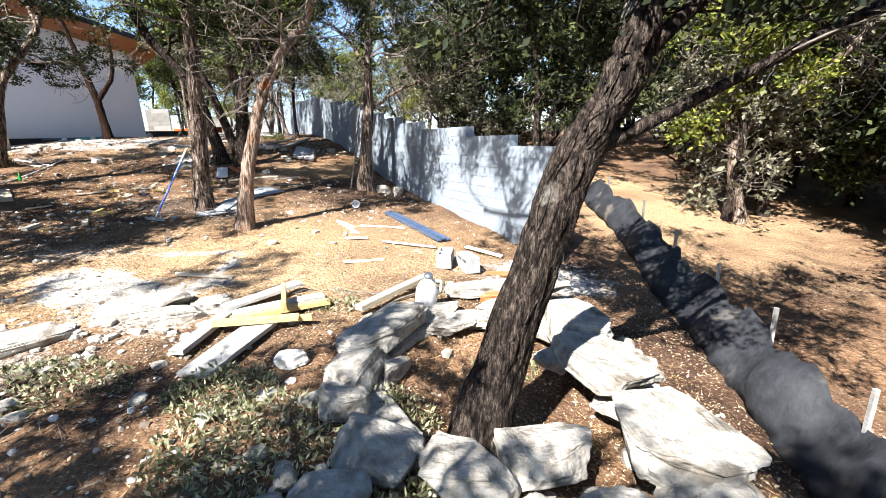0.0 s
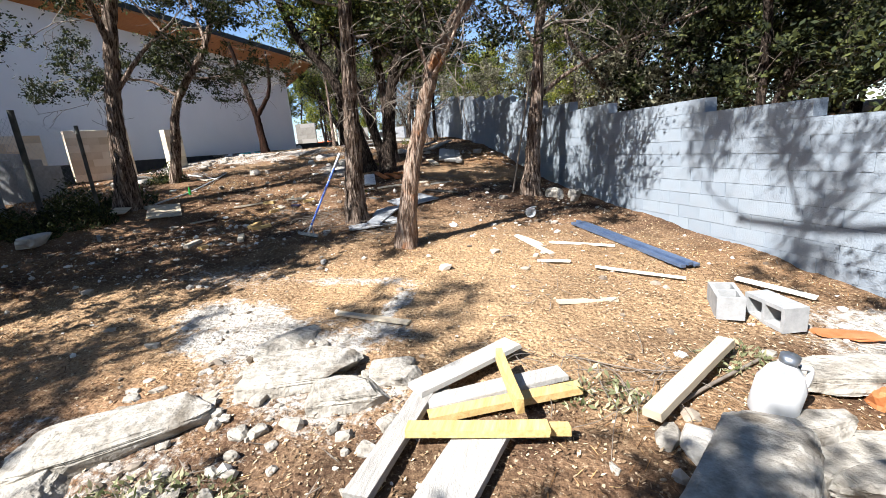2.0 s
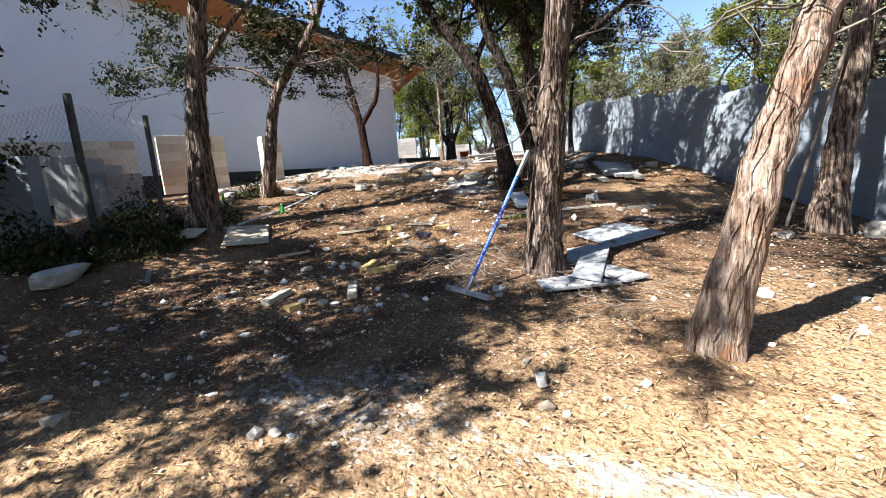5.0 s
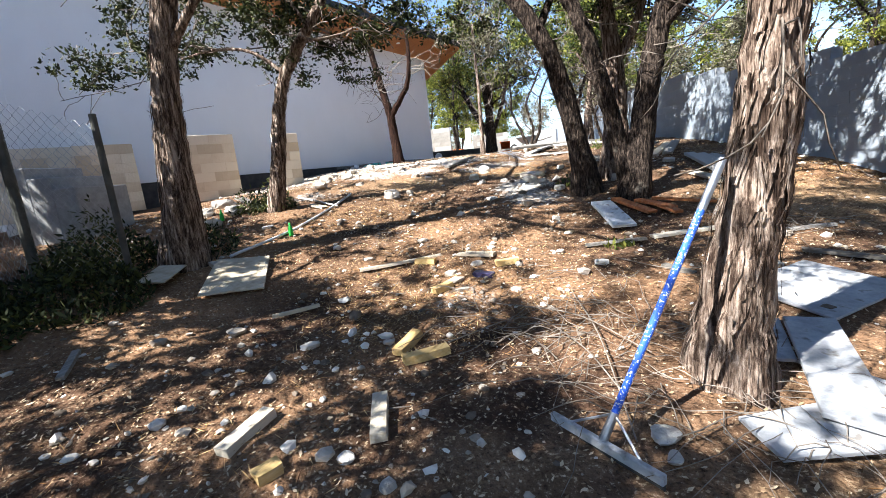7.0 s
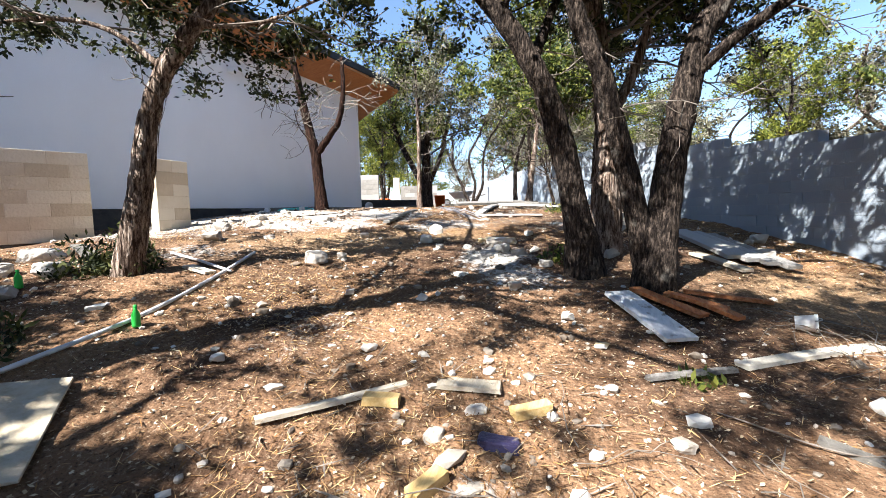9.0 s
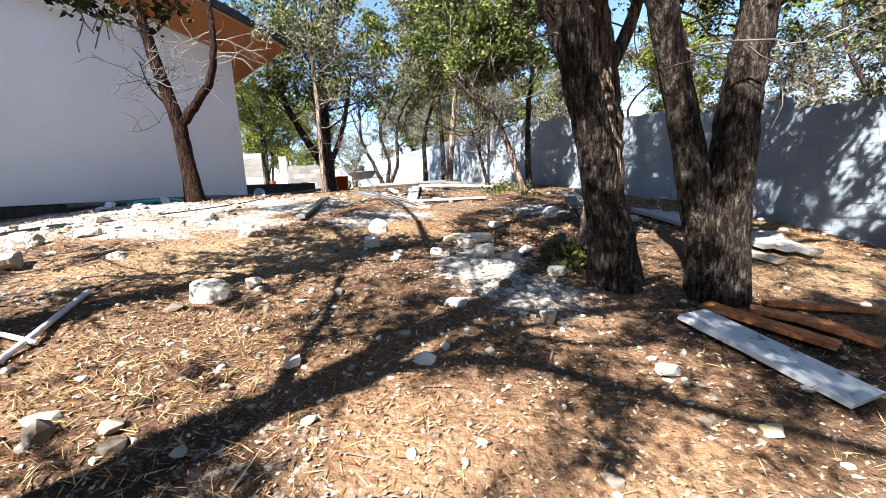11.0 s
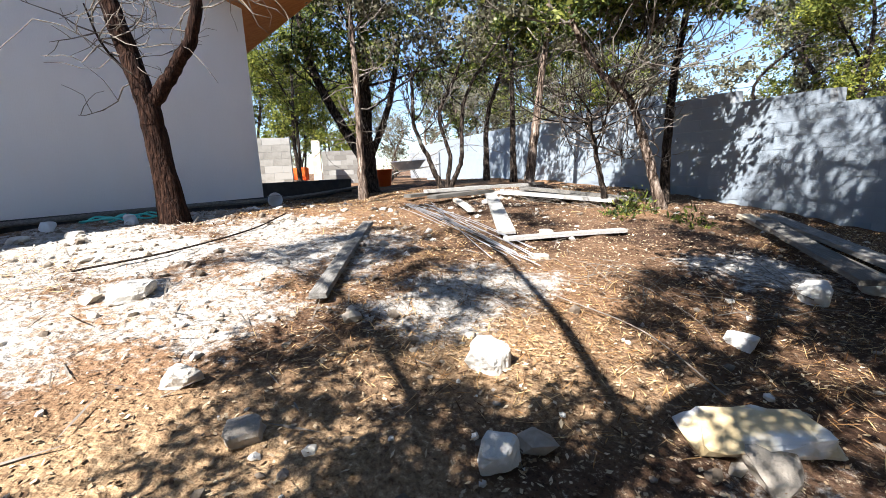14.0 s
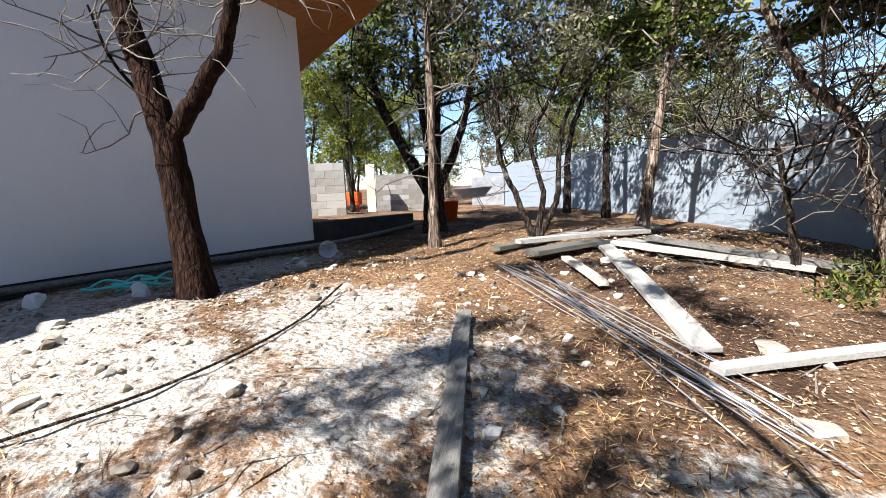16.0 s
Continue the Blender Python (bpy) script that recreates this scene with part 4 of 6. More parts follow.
M["dark_plastic"] = material("dark_plastic", (0.02, 0.02, 0.05), 0.35, [(0.06, 0.05, 0.12)], 9, bump=0.4)
M["paper"] = material("paper", (0.55, 0.40, 0.20), 0.8, [(0.72, 0.62, 0.42)], 5, bump=0.6, bump_scale=12, stain=((0.75, 0.74, 0.72), 4, 0.5, 0.6))
M["wire"] = material("wire", (0.30, 0.31, 0.32), 0.5, [(0.4, 0.41, 0.42)], 6, bump=0, metal=0.6)
M["post"] = material("post", (0.05, 0.055, 0.05), 0.6, [(0.12, 0.12, 0.11)], 6, bump=0.2, metal=0.3)
M["rubber"] = material("rubber", (0.02, 0.02, 0.02), 0.8, [(0.04, 0.04, 0.04)], 6, bump=0.2)
M["weed"] = material("weed", (0.10, 0.12, 0.05), 0.8, [(0.28, 0.29, 0.16), (0.52, 0.48, 0.31)], 3, bump=0, island=True, translucent=0.3)


# ---- ground cover ----
def on_land(x, y):
    return land(x, y, True)


def scatter_xy(n, rng, x0, x1, y0, y1, keep):
    x, y = rng.uniform(x0, x1, n), rng.uniform(y0, y1, n)
    ok = keep(x, y) > rng.random(n)
    return x[ok], y[ok]


def in_yard(x, y):
    """1 on the house's side of the block wall."""
    return ((x < 4.40 - 0.532 * y) | (y < 5.5)).astype(float)


def build_cover():
    rng = np.random.default_rng(77)
    # stones
    ico = bmesh.new()
    bmesh.ops.create_icosphere(ico, subdivisions=1, radius=1)
    iv = np.array([v.co[:] for v in ico.verts])
    ico_f = np.array([[v.index for v in f.verts] for f in ico.faces])
    ico.free()
    x, y = scatter_xy(95000, rng, -13, 3.4, 0.6, 19.5,
                      lambda a, b: in_yard(a, b) * (0.03 + 0.16 * lime_amount(a, b) + 0.5 * np.clip(vnoise(a * 0.5, b * 0.5, 21) - 0.52, 0, 1) + 0.45 * np.clip(vnoise(a * 2, b * 2, 22) - 0.68, 0, 1)))
    n = len(x)
    s = np.clip(rng.lognormal(-4.15, 0.65, n), 0.005, 0.085)
    sh = rng.uniform(0.55, 1.2, (n, 3)) * np.array([1, 1, 0.62])
    a = rng.uniform(0, 6.28, n)
    v = iv[None] * sh[:, None] * s[:, None, None] * rng.uniform(0.6, 1.2, (n, len(iv), 1))
    c, d = np.cos(a)[:, None], np.sin(a)[:, None]
    V = np.stack([v[..., 0] * c - v[..., 1] * d + x[:, None], v[..., 0] * d + v[..., 1] * c + y[:, None], v[..., 2] + (on_land(x, y) + s * 0.15)[:, None]], -1)
    F = (ico_f[None] + (np.arange(n) * len(iv))[:, None, None]).reshape(-1, 3)
    tagged(mesh_object("pebbles", V.reshape(-1, 3), F, M["pebble"]), "scattered pale limestone pebbles and chips", "pebbles", kind="stuff")

    # flat dry litter and long needles
    def flakes(name, n0, length, width, mat, label, keep, lift=0.006):
        x, y = scatter_xy(n0, rng, -12.6, 3.0, 0.6, 19.5, keep)
        n = len(x)
        a = rng.uniform(0, 6.28, n)
        L = length * rng.uniform(0.5, 1.5, n)
        W = width * rng.uniform(0.6, 1.4, n)
        z = on_land(x, y) + lift * rng.uniform(0.6, 2.4, n)
        t1, t2 = rng.normal(0, 0.30, n), rng.normal(0, 0.30, n)
        u = np.stack([np.cos(a), np.sin(a), t1], -1) * L[:, None] / 2
        w = np.stack([-np.sin(a), np.cos(a), t2], -1) * W[:, None] / 2
        p = np.stack([x, y, z], -1)
        V = np.stack([p - u, p - 0.2 * u + w, p + u, p - 0.1 * u - w], 1).reshape(-1, 3)
        tagged(mesh_object(name, V, np.arange(n * 4).reshape(-1, 4), mat), label, "leaf litter", kind="stuff")

    flakes("leaf_litter", 260000, 0.024, 0.013, M["litter"], "dry tan and brown leaf litter on the earth",
           lambda a, b: in_yard(a, b) * np.clip(0.25 + 0.7 * vnoise(a * 0.8, b * 0.8, 31) - 0.75 * lime_amount(a, b), 0, 1))
    flakes("needle_litter", 460000, 0.08, 0.0045, M["needle"], "dry orange-brown needles and straw",
           lambda a, b: in_yard(a, b) * np.clip(1.8 * (vnoise(a * 0.6 + 4, b * 0.6, 32) - 0.35) * (0.35 + 0.65 * (b > 7.5)) - 0.6 * lime_amount(a, b), 0, 1))
    flakes("twig_litter", 14000, 0.22, 0.009, M["twig"], "small dry twigs on the earth",
           lambda a, b: in_yard(a, b) * np.clip(1.6 * (vnoise(a * 0.7, b * 0.7 + 9, 33) - 0.4), 0, 1), 0.012)


build_cover()


# ---- rocks ----
def rock_mesh(sx, sy, sz, seed, detail=2, cuts=9, square=0.5):
    """An angular stone: a blunt block, chipped by planes, with bedding ledges and a rough skin."""
    rng = random.Random(seed)
    bm = bmesh.new()
    bmesh.ops.create_icosphere(bm, subdivisions=detail, radius=1)
    planes = []
    for _ in range(cuts):
        nv = Vector((rng.gauss(0, 1), rng.gauss(0, 1), rng.gauss(0, 0.45))).normalized()
        planes.append((nv, rng.uniform(0.62, 1.0)))
    shift = Vector((seed * 1.73, seed * 0.31, 0))
    for v in bm.verts:
        c = Vector([math.copysign(abs(q) ** square, q) for q in v.co])
        c *= 1 / max(0.9, (abs(c.x) ** 4 + abs(c.y) ** 4 + abs(c.z) ** 4) ** 0.25)
        for nv, d in planes:
            k = c.dot(nv) - d
            if k > 0:
                c -= nv * k
        ledge = noise.noise(Vector((seed, 0, math.floor(c.z * 3 + 0.6 * noise.noise(c * 1.5 + shift)) * 5.3)))
        c.x *= 1 + 0.07 * ledge
        c.y *= 1 + 0.07 * ledge
        c *= 1 + 0.09 * noise.noise(c * 1.8 + shift) + 0.05 * noise.noise(c * 4.5 + shift) + (0.03 * noise.noise(c * 11 + shift) if detail > 2 else 0)
        v.co = Vector((c.x * sx / 1.9, c.y * sy / 1.9, c.z * sz / 1.9))
    return bm


def rock(x, y, size, seed, label="pale angular limestone rock lying on the earth", turn=0.0, sink=0.25, mat="rock", name="rock", group="", lift=0.0, detail=2, tilt=0.0, z=None, square=0.5, cuts=9):
    bm = rock_mesh(*size, seed, detail, cuts, square)
    me = bpy.data.meshes.new(name)
    bm.to_mesh(me)
    bm.free()
    me.materials.append(M[mat])
    ob = new(name, me)
    zz = (lie(x, y) if z is None else z) + size[2] * (0.5 - sink) + lift
    ob.matrix_world = pose(x, y, zz, tilt, tilt * 0.4, turn)
    return tagged(ob, label, "rock", group)


ROCKS = [(-8.74, 10.85, 0.33, 0.26, 0.19), (-7.95, 12.2, 0.20, 0.16, 0.16), (-7.62, 11.85, 0.14, 0.12, 0.12), (-7.02, 12.32, 0.30, 0.22, 0.16), (-6.86, 12.0, 0.28, 0.22, 0.17),
         (-6.62, 11.88, 0.22, 0.18, 0.16), (-8.56, 11.09, 0.15, 0.12, 0.09), (-10.24, 13.12, 0.34, 0.28, 0.15), (-7.07, 10.94, 0.2, 0.14, 0.09), (-6.5, 10.82, 0.16, 0.13, 0.1),
         (-9.94, 11.5, 0.2, 0.16, 0.1), (-8.0, 12.75, 0.26, 0.2, 0.24), (-7.3, 12.0, 0.16, 0.12, 0.1), (-6.3, 11.6, 0.18, 0.14, 0.1), (-8.85, 12.15, 0.2, 0.14, 0.1),
         (-7.54, 15.16, 0.2, 0.16, 0.12), (-7.66, 14.42, 0.2, 0.14, 0.07), (-5.95, 13.9, 0.3, 0.22, 0.2), (-5.4, 14.1, 0.3, 0.2, 0.15), (-5.0, 13.6, 0.25, 0.2, 0.14),
         (-7.54, 7.21, 0.17, 0.12, 0.09), (-5.95, 6.64, 0.12, 0.1, 0.05), (-4.7, 7.3, 0.15, 0.13, 0.06), (-4.66, 7.18, 0.09, 0.07, 0.04), (-5.68, 6.6, 0.09, 0.08, 0.05), (-6.29, 8.48, 0.17, 0.1, 0.06),
         (-8.9, 5.96, 0.75, 0.42, 0.22), (-8.95, 7.95, 0.14, 0.1, 0.08), (-9.4, 9.0, 0.16, 0.12, 0.08), (-10.6, 9.4, 0.45, 0.34, 0.2), (-11.0, 9.1, 0.38, 0.3, 0.2), (-10.3, 8.8, 0.5, 0.36, 0.16),
         (-10.8, 10.3, 0.4, 0.3, 0.25), (-11.4, 9.7, 0.5, 0.3, 0.2), (-10.6, 11.2, 0.35, 0.25, 0.18), (-11.2, 11.9, 0.3, 0.25, 0.2), (-10.95, 12.3, 0.25, 0.2, 0.14), (-11.5, 13.1, 0.26, 0.2, 0.14),
         (-12.1, 14.4, 0.2, 0.16, 0.1), (-12.5, 14.2, 0.18, 0.15, 0.1), (-11.6, 15.9, 0.16, 0.12, 0.1), (-2.78, 5.37, 0.1, 0.08, 0.06), (-4.05, 6.09, 0.14, 0.08, 0.06), (-1.15, 3.0, 0.3, 0.24, 0.14),
         (-0.59, 3.7, 0.28, 0.2, 0.14), (-0.31, 3.9, 0.24, 0.18, 0.12), (-1.33, 9.84, 0.3, 0.2, 0.16), (-1.05, 9.6, 0.24, 0.18, 0.16), (-2.3, 9.5, 0.18, 0.14, 0.1), (-5.6, 12.2, 0.25, 0.2, 0.15),
         (-6.7, 13.2, 0.2, 0.15, 0.1), (-9.3, 12.4, 0.2, 0.16, 0.1), (-5.7, 9.4, 0.12, 0.1, 0.06), (-5.4, 9.0, 0.12, 0.1, 0.07), (-6.4, 9.0, 0.14, 0.1, 0.07), (-6.55, 8.75, 0.14, 0.1, 0.07),
         (-3.9, 12.8, 0.4, 0.3, 0.2), (-3.6, 13.9, 0.3, 0.2, 0.2), (-7.2, 8.0, 0.12, 0.1, 0.05), (-8.1, 8.9, 0.13, 0.1, 0.06), (-7.9, 10.2, 0.12, 0.1, 0.06), (-6.0, 10.3, 0.14, 0.1, 0.07)]
for k, (x, y, a, b, c) in enumerate(ROCKS):
    rock(x, y, (a * 0.85, b * 0.85, c * 0.8), 100 + k, "pale angular limestone rock lying on the earth" if max(a, b) > 0.22 else "small pale limestone lump on the earth", turn=k * 67 % 360, detail=3)

# limestone outcrops breaking the surface near the lumber
for k, (x, y, a, b, c) in enumerate([(-3.0, 3.95, 0.95, 0.5, 0.22), (-2.5, 3.75, 0.5, 0.42, 0.2), (-3.75, 3.25, 1.0, 0.5, 0.2), (-3.9, 2.7, 0.7, 0.4, 0.2), (-3.3, 4.3, 0.6, 0.3, 0.14),
                                      (-2.35, 4.05, 0.35, 0.3, 0.14), (-2.2, 3.95, 0.25, 0.2, 0.14)]):
    rock(x, y, (a, b, c), 200 + k, "flat white weathered limestone outcrop in the earth", turn=20 + 13 * k, sink=0.5, mat="limestone", name="outcrop", detail=5, square=0.28, cuts=8)
rs = random.Random(77)
for k in range(70):
    x, y, q = rs.gauss(-3.0, 0.65), rs.gauss(3.45, 0.42), rs.uniform(0.05, 0.15)
    rock(x, y, (q, q * rs.uniform(0.6, 0.95), q * rs.uniform(0.35, 0.6)), 500 + k, "broken limestone lump beside the flat outcrop", turn=rs.uniform(0, 360), mat="limestone", group="rubble round the outcrop")

# stone ring round the leaning tree
RING = [(-0.62, 2.75, 0.62, 0.40, 0.24, 75, 0.0), (-0.50, 3.35, 0.95, 0.42, 0.26, 62, 0.0), (-0.10, 3.90, 0.85, 0.40, 0.24, 28, 0.0), (0.55, 4.02, 0.55, 0.42, 0.20, 5, 0.0),
        (0.95, 3.85, 0.55, 0.40, 0.24, -20, 0.06), (1.12, 4.25, 0.75, 0.42, 0.22, 15, 0.20), (0.55, 3.72, 0.45, 0.25, 0.16, 10, -0.05), (0.10, 3.62, 0.42, 0.2, 0.14, 18, -0.06),
        (1.15, 3.35, 0.75, 0.55, 0.24, -70, 0.02), (1.25, 2.75, 0.85, 0.62, 0.26, -78, 0.02), (1.30, 2.05, 0.85, 0.66, 0.26, -85, 0.02), (1.28, 1.40, 0.8, 0.62, 0.24, 80, 0.0),
        (0.62, 2.02, 0.52, 0.40, 0.22, 10, 0.0), (0.15, 1.88, 0.55, 0.42, 0.24, -6, 0.0), (-0.35, 2.05, 0.5, 0.42, 0.22, -30, 0.0), (0.85, 1.5, 0.6, 0.5, 0.2, 30, 0.0),
        (-0.62, 2.45, 0.30, 0.25, 0.26, 20, 0.0), (0.45, 1.4, 0.55, 0.4, 0.18, 60, 0.0), (-0.1, 1.45, 0.5, 0.4, 0.18, 0, 0.0), (0.90, 3.0, 0.3, 0.25, 0.2, 40, -0.08),
        (-0.55, 1.75, 0.4, 0.3, 0.18, 15, -0.02), (0.40, 4.45, 1.0, 0.55, 0.22, 12, 0.0), (1.05, 4.75, 0.8, 0.5, 0.2, -10, 0.0), (-0.35, 2.95, 0.3, 0.14, 0.2, 60, -0.08)]
for k, (x, y, a, b, c, t, up) in enumerate(RING):
    rock(x, y, (a * 1.04, b * 1.0, c * 0.85) if y < 3.8 else (a * 0.72, b * 0.66, c * 0.5), 300 + k, "rough white limestone slab laid in a ring round the tree", turn=t, sink=0.0, mat="limestone", name="ring_stone",
         group="stones of the ring", z=(0.12 if y < 3.8 else 0.07) + 0.055 * (y - 2.0) + up * (1 if y < 3.8 else 0.4), detail=5, square=0.34, cuts=9, tilt=(k * 37 % 9 - 4) * 0.9)
# the lower course of thinner slabs
for k in range(22):
    a = radians(-20 + 245 * k / 21)
    x, y = 0.38 + 0.90 * math.cos(a), 2.95 + 0.92 * math.sin(a)
    rock(x, y, (0.40 + 0.12 * (k % 3), 0.26, 0.13), 360 + k, "thin limestone slab in the lower course of the ring", turn=math.degrees(a) + 90 + (k * 53 % 17 - 8), sink=0.0, mat="limestone",
         name="ring_stone", group="stones of the ring", z=0.0 + 0.055 * (y - 2.0), detail=4, square=0.28, cuts=5)


rq = random.Random(41)
for k in range(46):
    a, r = rq.uniform(0, 6.283), rq.uniform(0.95, 1.75)
    x, y = 0.35 + r * math.cos(a) * 0.95, 3.0 + r * math.sin(a) * 1.05
    sz = rq.uniform(0.07, 0.2)
    rock(x, y, (sz, sz * rq.uniform(0.6, 0.9), sz * rq.uniform(0.4, 0.6)), 400 + k, "broken limestone lump among the ring stones", turn=rq.uniform(0, 360), mat="limestone",
         group="rubble round the ring")


# ---- lumber, sheets and pipes ----
def plank(p, q, width, thick, mat, label, name="plank", lift=0.0, seed=0, category="plank", group=""):
    """A board lying on the ground from p to q, a little cupped, with worn ends."""
    rng = random.Random(seed + int(p[0] * 100))
    a = Vector((p[0], p[1], lie(*p) + thick / 2 + 0.012 + lift))
    b = Vector((q[0], q[1], lie(*q) + thick / 2 + 0.012 + lift))
    mid = (a + b) / 2
    mid.z = max(mid.z, lie(mid.x, mid.y) + thick / 2 + 0.012 + lift)
    d = (b - a).normalized()
    side = Vector((-d.y, d.x, 0)).normalized()
    up = d.cross(side) * -1 if d.cross(side).z < 0 else d.cross(side)
    n = 7
    V, F = [], []
    bow = rng.uniform(-0.006, 0.006)
    for i in range(n):
        t = i / (n - 1)
        c = a.lerp(b, t)
        c.z += (mid.z - (a.z + b.z) / 2) * 4 * t * (1 - t) + bow * math.sin(t * 3.1)
        w = width * (1 + rng.uniform(-0.02, 0.02)) / 2
        for su, sz in ((-1, -1), (1, -1), (1, 1), (-1, 1)):
            e = d * rng.uniform(-0.006, 0.006)
            V.append(c + side * su * (w - (0.003 if sz > 0 else 0)) + up * sz * thick / 2 + e)
        if i:
            o = (i - 1) * 4
            for k in range(4):
                F.append([o + k, o + (k + 1) % 4, o + 4 + (k + 1) % 4, o + 4 + k])
    F += [[3, 2, 1, 0], [4 * n - 4, 4 * n - 3, 4 * n - 2, 4 * n - 1]]
    origin = Vector((mid.x, mid.y, mid.z))
    ob = mesh_object(name, [v - origin for v in V], F, M[mat])
    ob.location = origin
    return tagged(ob, label, category, group)


def sheet(pts, thick, mat, label, name="board", lift=0.0, category="board"):
    """A flat panel through four points on the ground."""
    c = Vector((sum(p[0] for p in pts) / 4, sum(p[1] for p in pts) / 4, 0))
    h = [lie(*p) for p in pts]
    gx, gy = [(lie(c.x + 0.3, c.y) - lie(c.x - 0.3, c.y)) / 0.6, (lie(c.x, c.y + 0.3) - lie(c.x, c.y - 0.3)) / 0.6]
    c.z = lie(c.x, c.y) + 0.02 + lift
    bm = bmesh.new()
    low = [bm.verts.new((p[0] - c.x, p[1] - c.y, gx * (p[0] - c.x) + gy * (p[1] - c.y))) for p in pts]
    f = bm.faces.new(low)
    r = bmesh.ops.extrude_face_region(bm, geom=[f])
    for v in r["geom"]:
        if isinstance(v, bmesh.types.BMVert):
            v.co.z += thick
    bmesh.ops.recalc_face_normals(bm, faces=bm.faces[:])
    bmesh.ops.bevel(bm, geom=bm.edges[:], offset=0.003, segments=1, affect="EDGES")
    me = bpy.data.meshes.new(name)
    bm.to_mesh(me)
    bm.free()
    me.materials.append(M[mat])
    ob = new(name, me)
    ob.location = c
    return tagged(ob, label, category)


W = "weathered grey plank lying on the earth"
# heap near the stone ring
plank((-1.78, 2.72), (-1.60, 3.55), 0.26, 0.035, "wood_grey", "wide weathered grey plank with knots on the earth", lift=0.02)
plank((-2.08, 3.02), (-2.00, 3.85), 0.13, 0.04, "wood_grey", "narrow weathered grey plank beside the wide one", lift=0.03)
plank((-2.06, 3.75), (-1.55, 4.38), 0.16, 0.03, "wood_grey", W, lift=0.07)
plank((-1.95, 3.68), (-1.22, 4.12), 0.14, 0.03, "wood_grey", W, lift=0.04)
plank((-1.98, 3.42), (-1.28, 3.56), 0.09, 0.04, "wood_yellow", "yellow softwood batten on the lumber heap", "batten", 0.075, category="batten")
plank((-1.92, 3.58), (-1.12, 4.0), 0.09, 0.04, "wood_yellow", "yellow softwood batten under the heap", "batten", 0.03, category="batten")
plank((-1.60, 4.08), (-1.42, 3.60), 0.045, 0.09, "wood_yellow", "short yellow batten on edge across the heap", "batten", 0.12, category="batten")
plank((-1.36, 3.56), (-1.18, 3.60), 0.05, 0.05, "wood_yellow", "stub of yellow batten at the heap", "batten", 0.05, category="batten")
plank((-0.78, 3.76), (-0.18, 4.64), 0.10, 0.05, "wood_pale", "old split plank leaning over stones", lift=0.08)
for p, q, w in (((-3.17, 4.83), (-2.44, 4.72), 0.07), ((-1.27, 5.26), (-0.77, 5.39), 0.08), ((-1.83, 7.26), (-1.35, 6.57), 0.06), ((-1.4, 7.01), (-0.63, 6.95), 0.05),
                ((0.34, 6.08), (0.83, 5.74), 0.08), ((-1.79, 7.21), (-1.5, 6.9), 0.07), ((-0.9, 6.2), (-0.1, 6.0), 0.04), ((-1.5, 6.3), (-1.15, 6.33), 0.05)):
    plank(p, q, w, 0.02, "wood_pale", "thin pale wood strip lying on the lit earth", "wood_strip", category="wood strip")
for k in range(3):
    plank((-1.10 + 0.07 * k, 7.93 + 0.03 * k), (-0.05 + 0.07 * k, 6.30 + 0.03 * k), 0.06, 0.03, "stud_blue", "blue-grey metal stud from a bundle on the earth", "metal_stud", 0.004 + 0.02 * (k == 1), category="metal stud", group="bundle of metal studs")
# around the squeegee tree
YB = "short yellow lumber offcut on the earth"
for p, q in (((-6.48, 6.39), (-6.53, 6.70)), ((-6.2, 6.36), (-6.17, 6.47)), ((-5.86, 6.78), (-6.06, 7.05)), ((-6.15, 7.4), (-5.95, 7.62)), ((-6.24, 7.46), (-6.26, 7.73)), ((-6.5, 8.35), (-6.42, 8.52)),
             ((-7.01, 8.87), (-6.82, 8.92)), ((-6.2, 9.0), (-6.02, 9.12))):
    plank(p, q, 0.085, 0.05, "wood_pale" if p[0] in (-5.86, -6.48) else "wood_yellow", YB if p[0] not in (-5.86, -6.48) else "short pale lumber offcut on the earth", "offcut", category="offcut")
sheet([(-8.4, 7.43), (-8.01, 7.83), (-8.59, 8.37), (-9.0, 8.02)], 0.015, "osb", "tan composite board lying flat on the earth")
sheet([(-9.04, 7.25), (-8.81, 7.38), (-9.03, 7.72), (-9.25, 7.57)], 0.015, "osb", "small tan board by the fence tree", lift=0.05)
sheet([(-4.36, 8.90), (-3.90, 9.46), (-3.42, 9.14), (-3.90, 8.54)], 0.018, "painted", "pale grey square panel lying on the earth")
sheet([(-4.16, 8.42), (-3.92, 8.46), (-3.90, 7.50), (-4.14, 7.56)], 0.025, "painted", "paint-splashed pale board across others", lift=0.035)
sheet([(-4.43, 7.48), (-4.14, 7.68), (-3.75, 7.58), (-4.30, 7.28)], 0.022, "painted", "paint-splashed pale board under others")
sheet([(-4.08, 7.80), (-3.90, 7.95), (-3.55, 7.75), (-3.72, 7.58)], 0.022, "painted", "short pale splashed board", lift=0.015)
sheet([(-4.33, 8.37), (-4.17, 8.46), (-4.15, 8.02), (-4.26, 8.0)], 0.02, "painted", "narrow pale splashed board", lift=0.005)
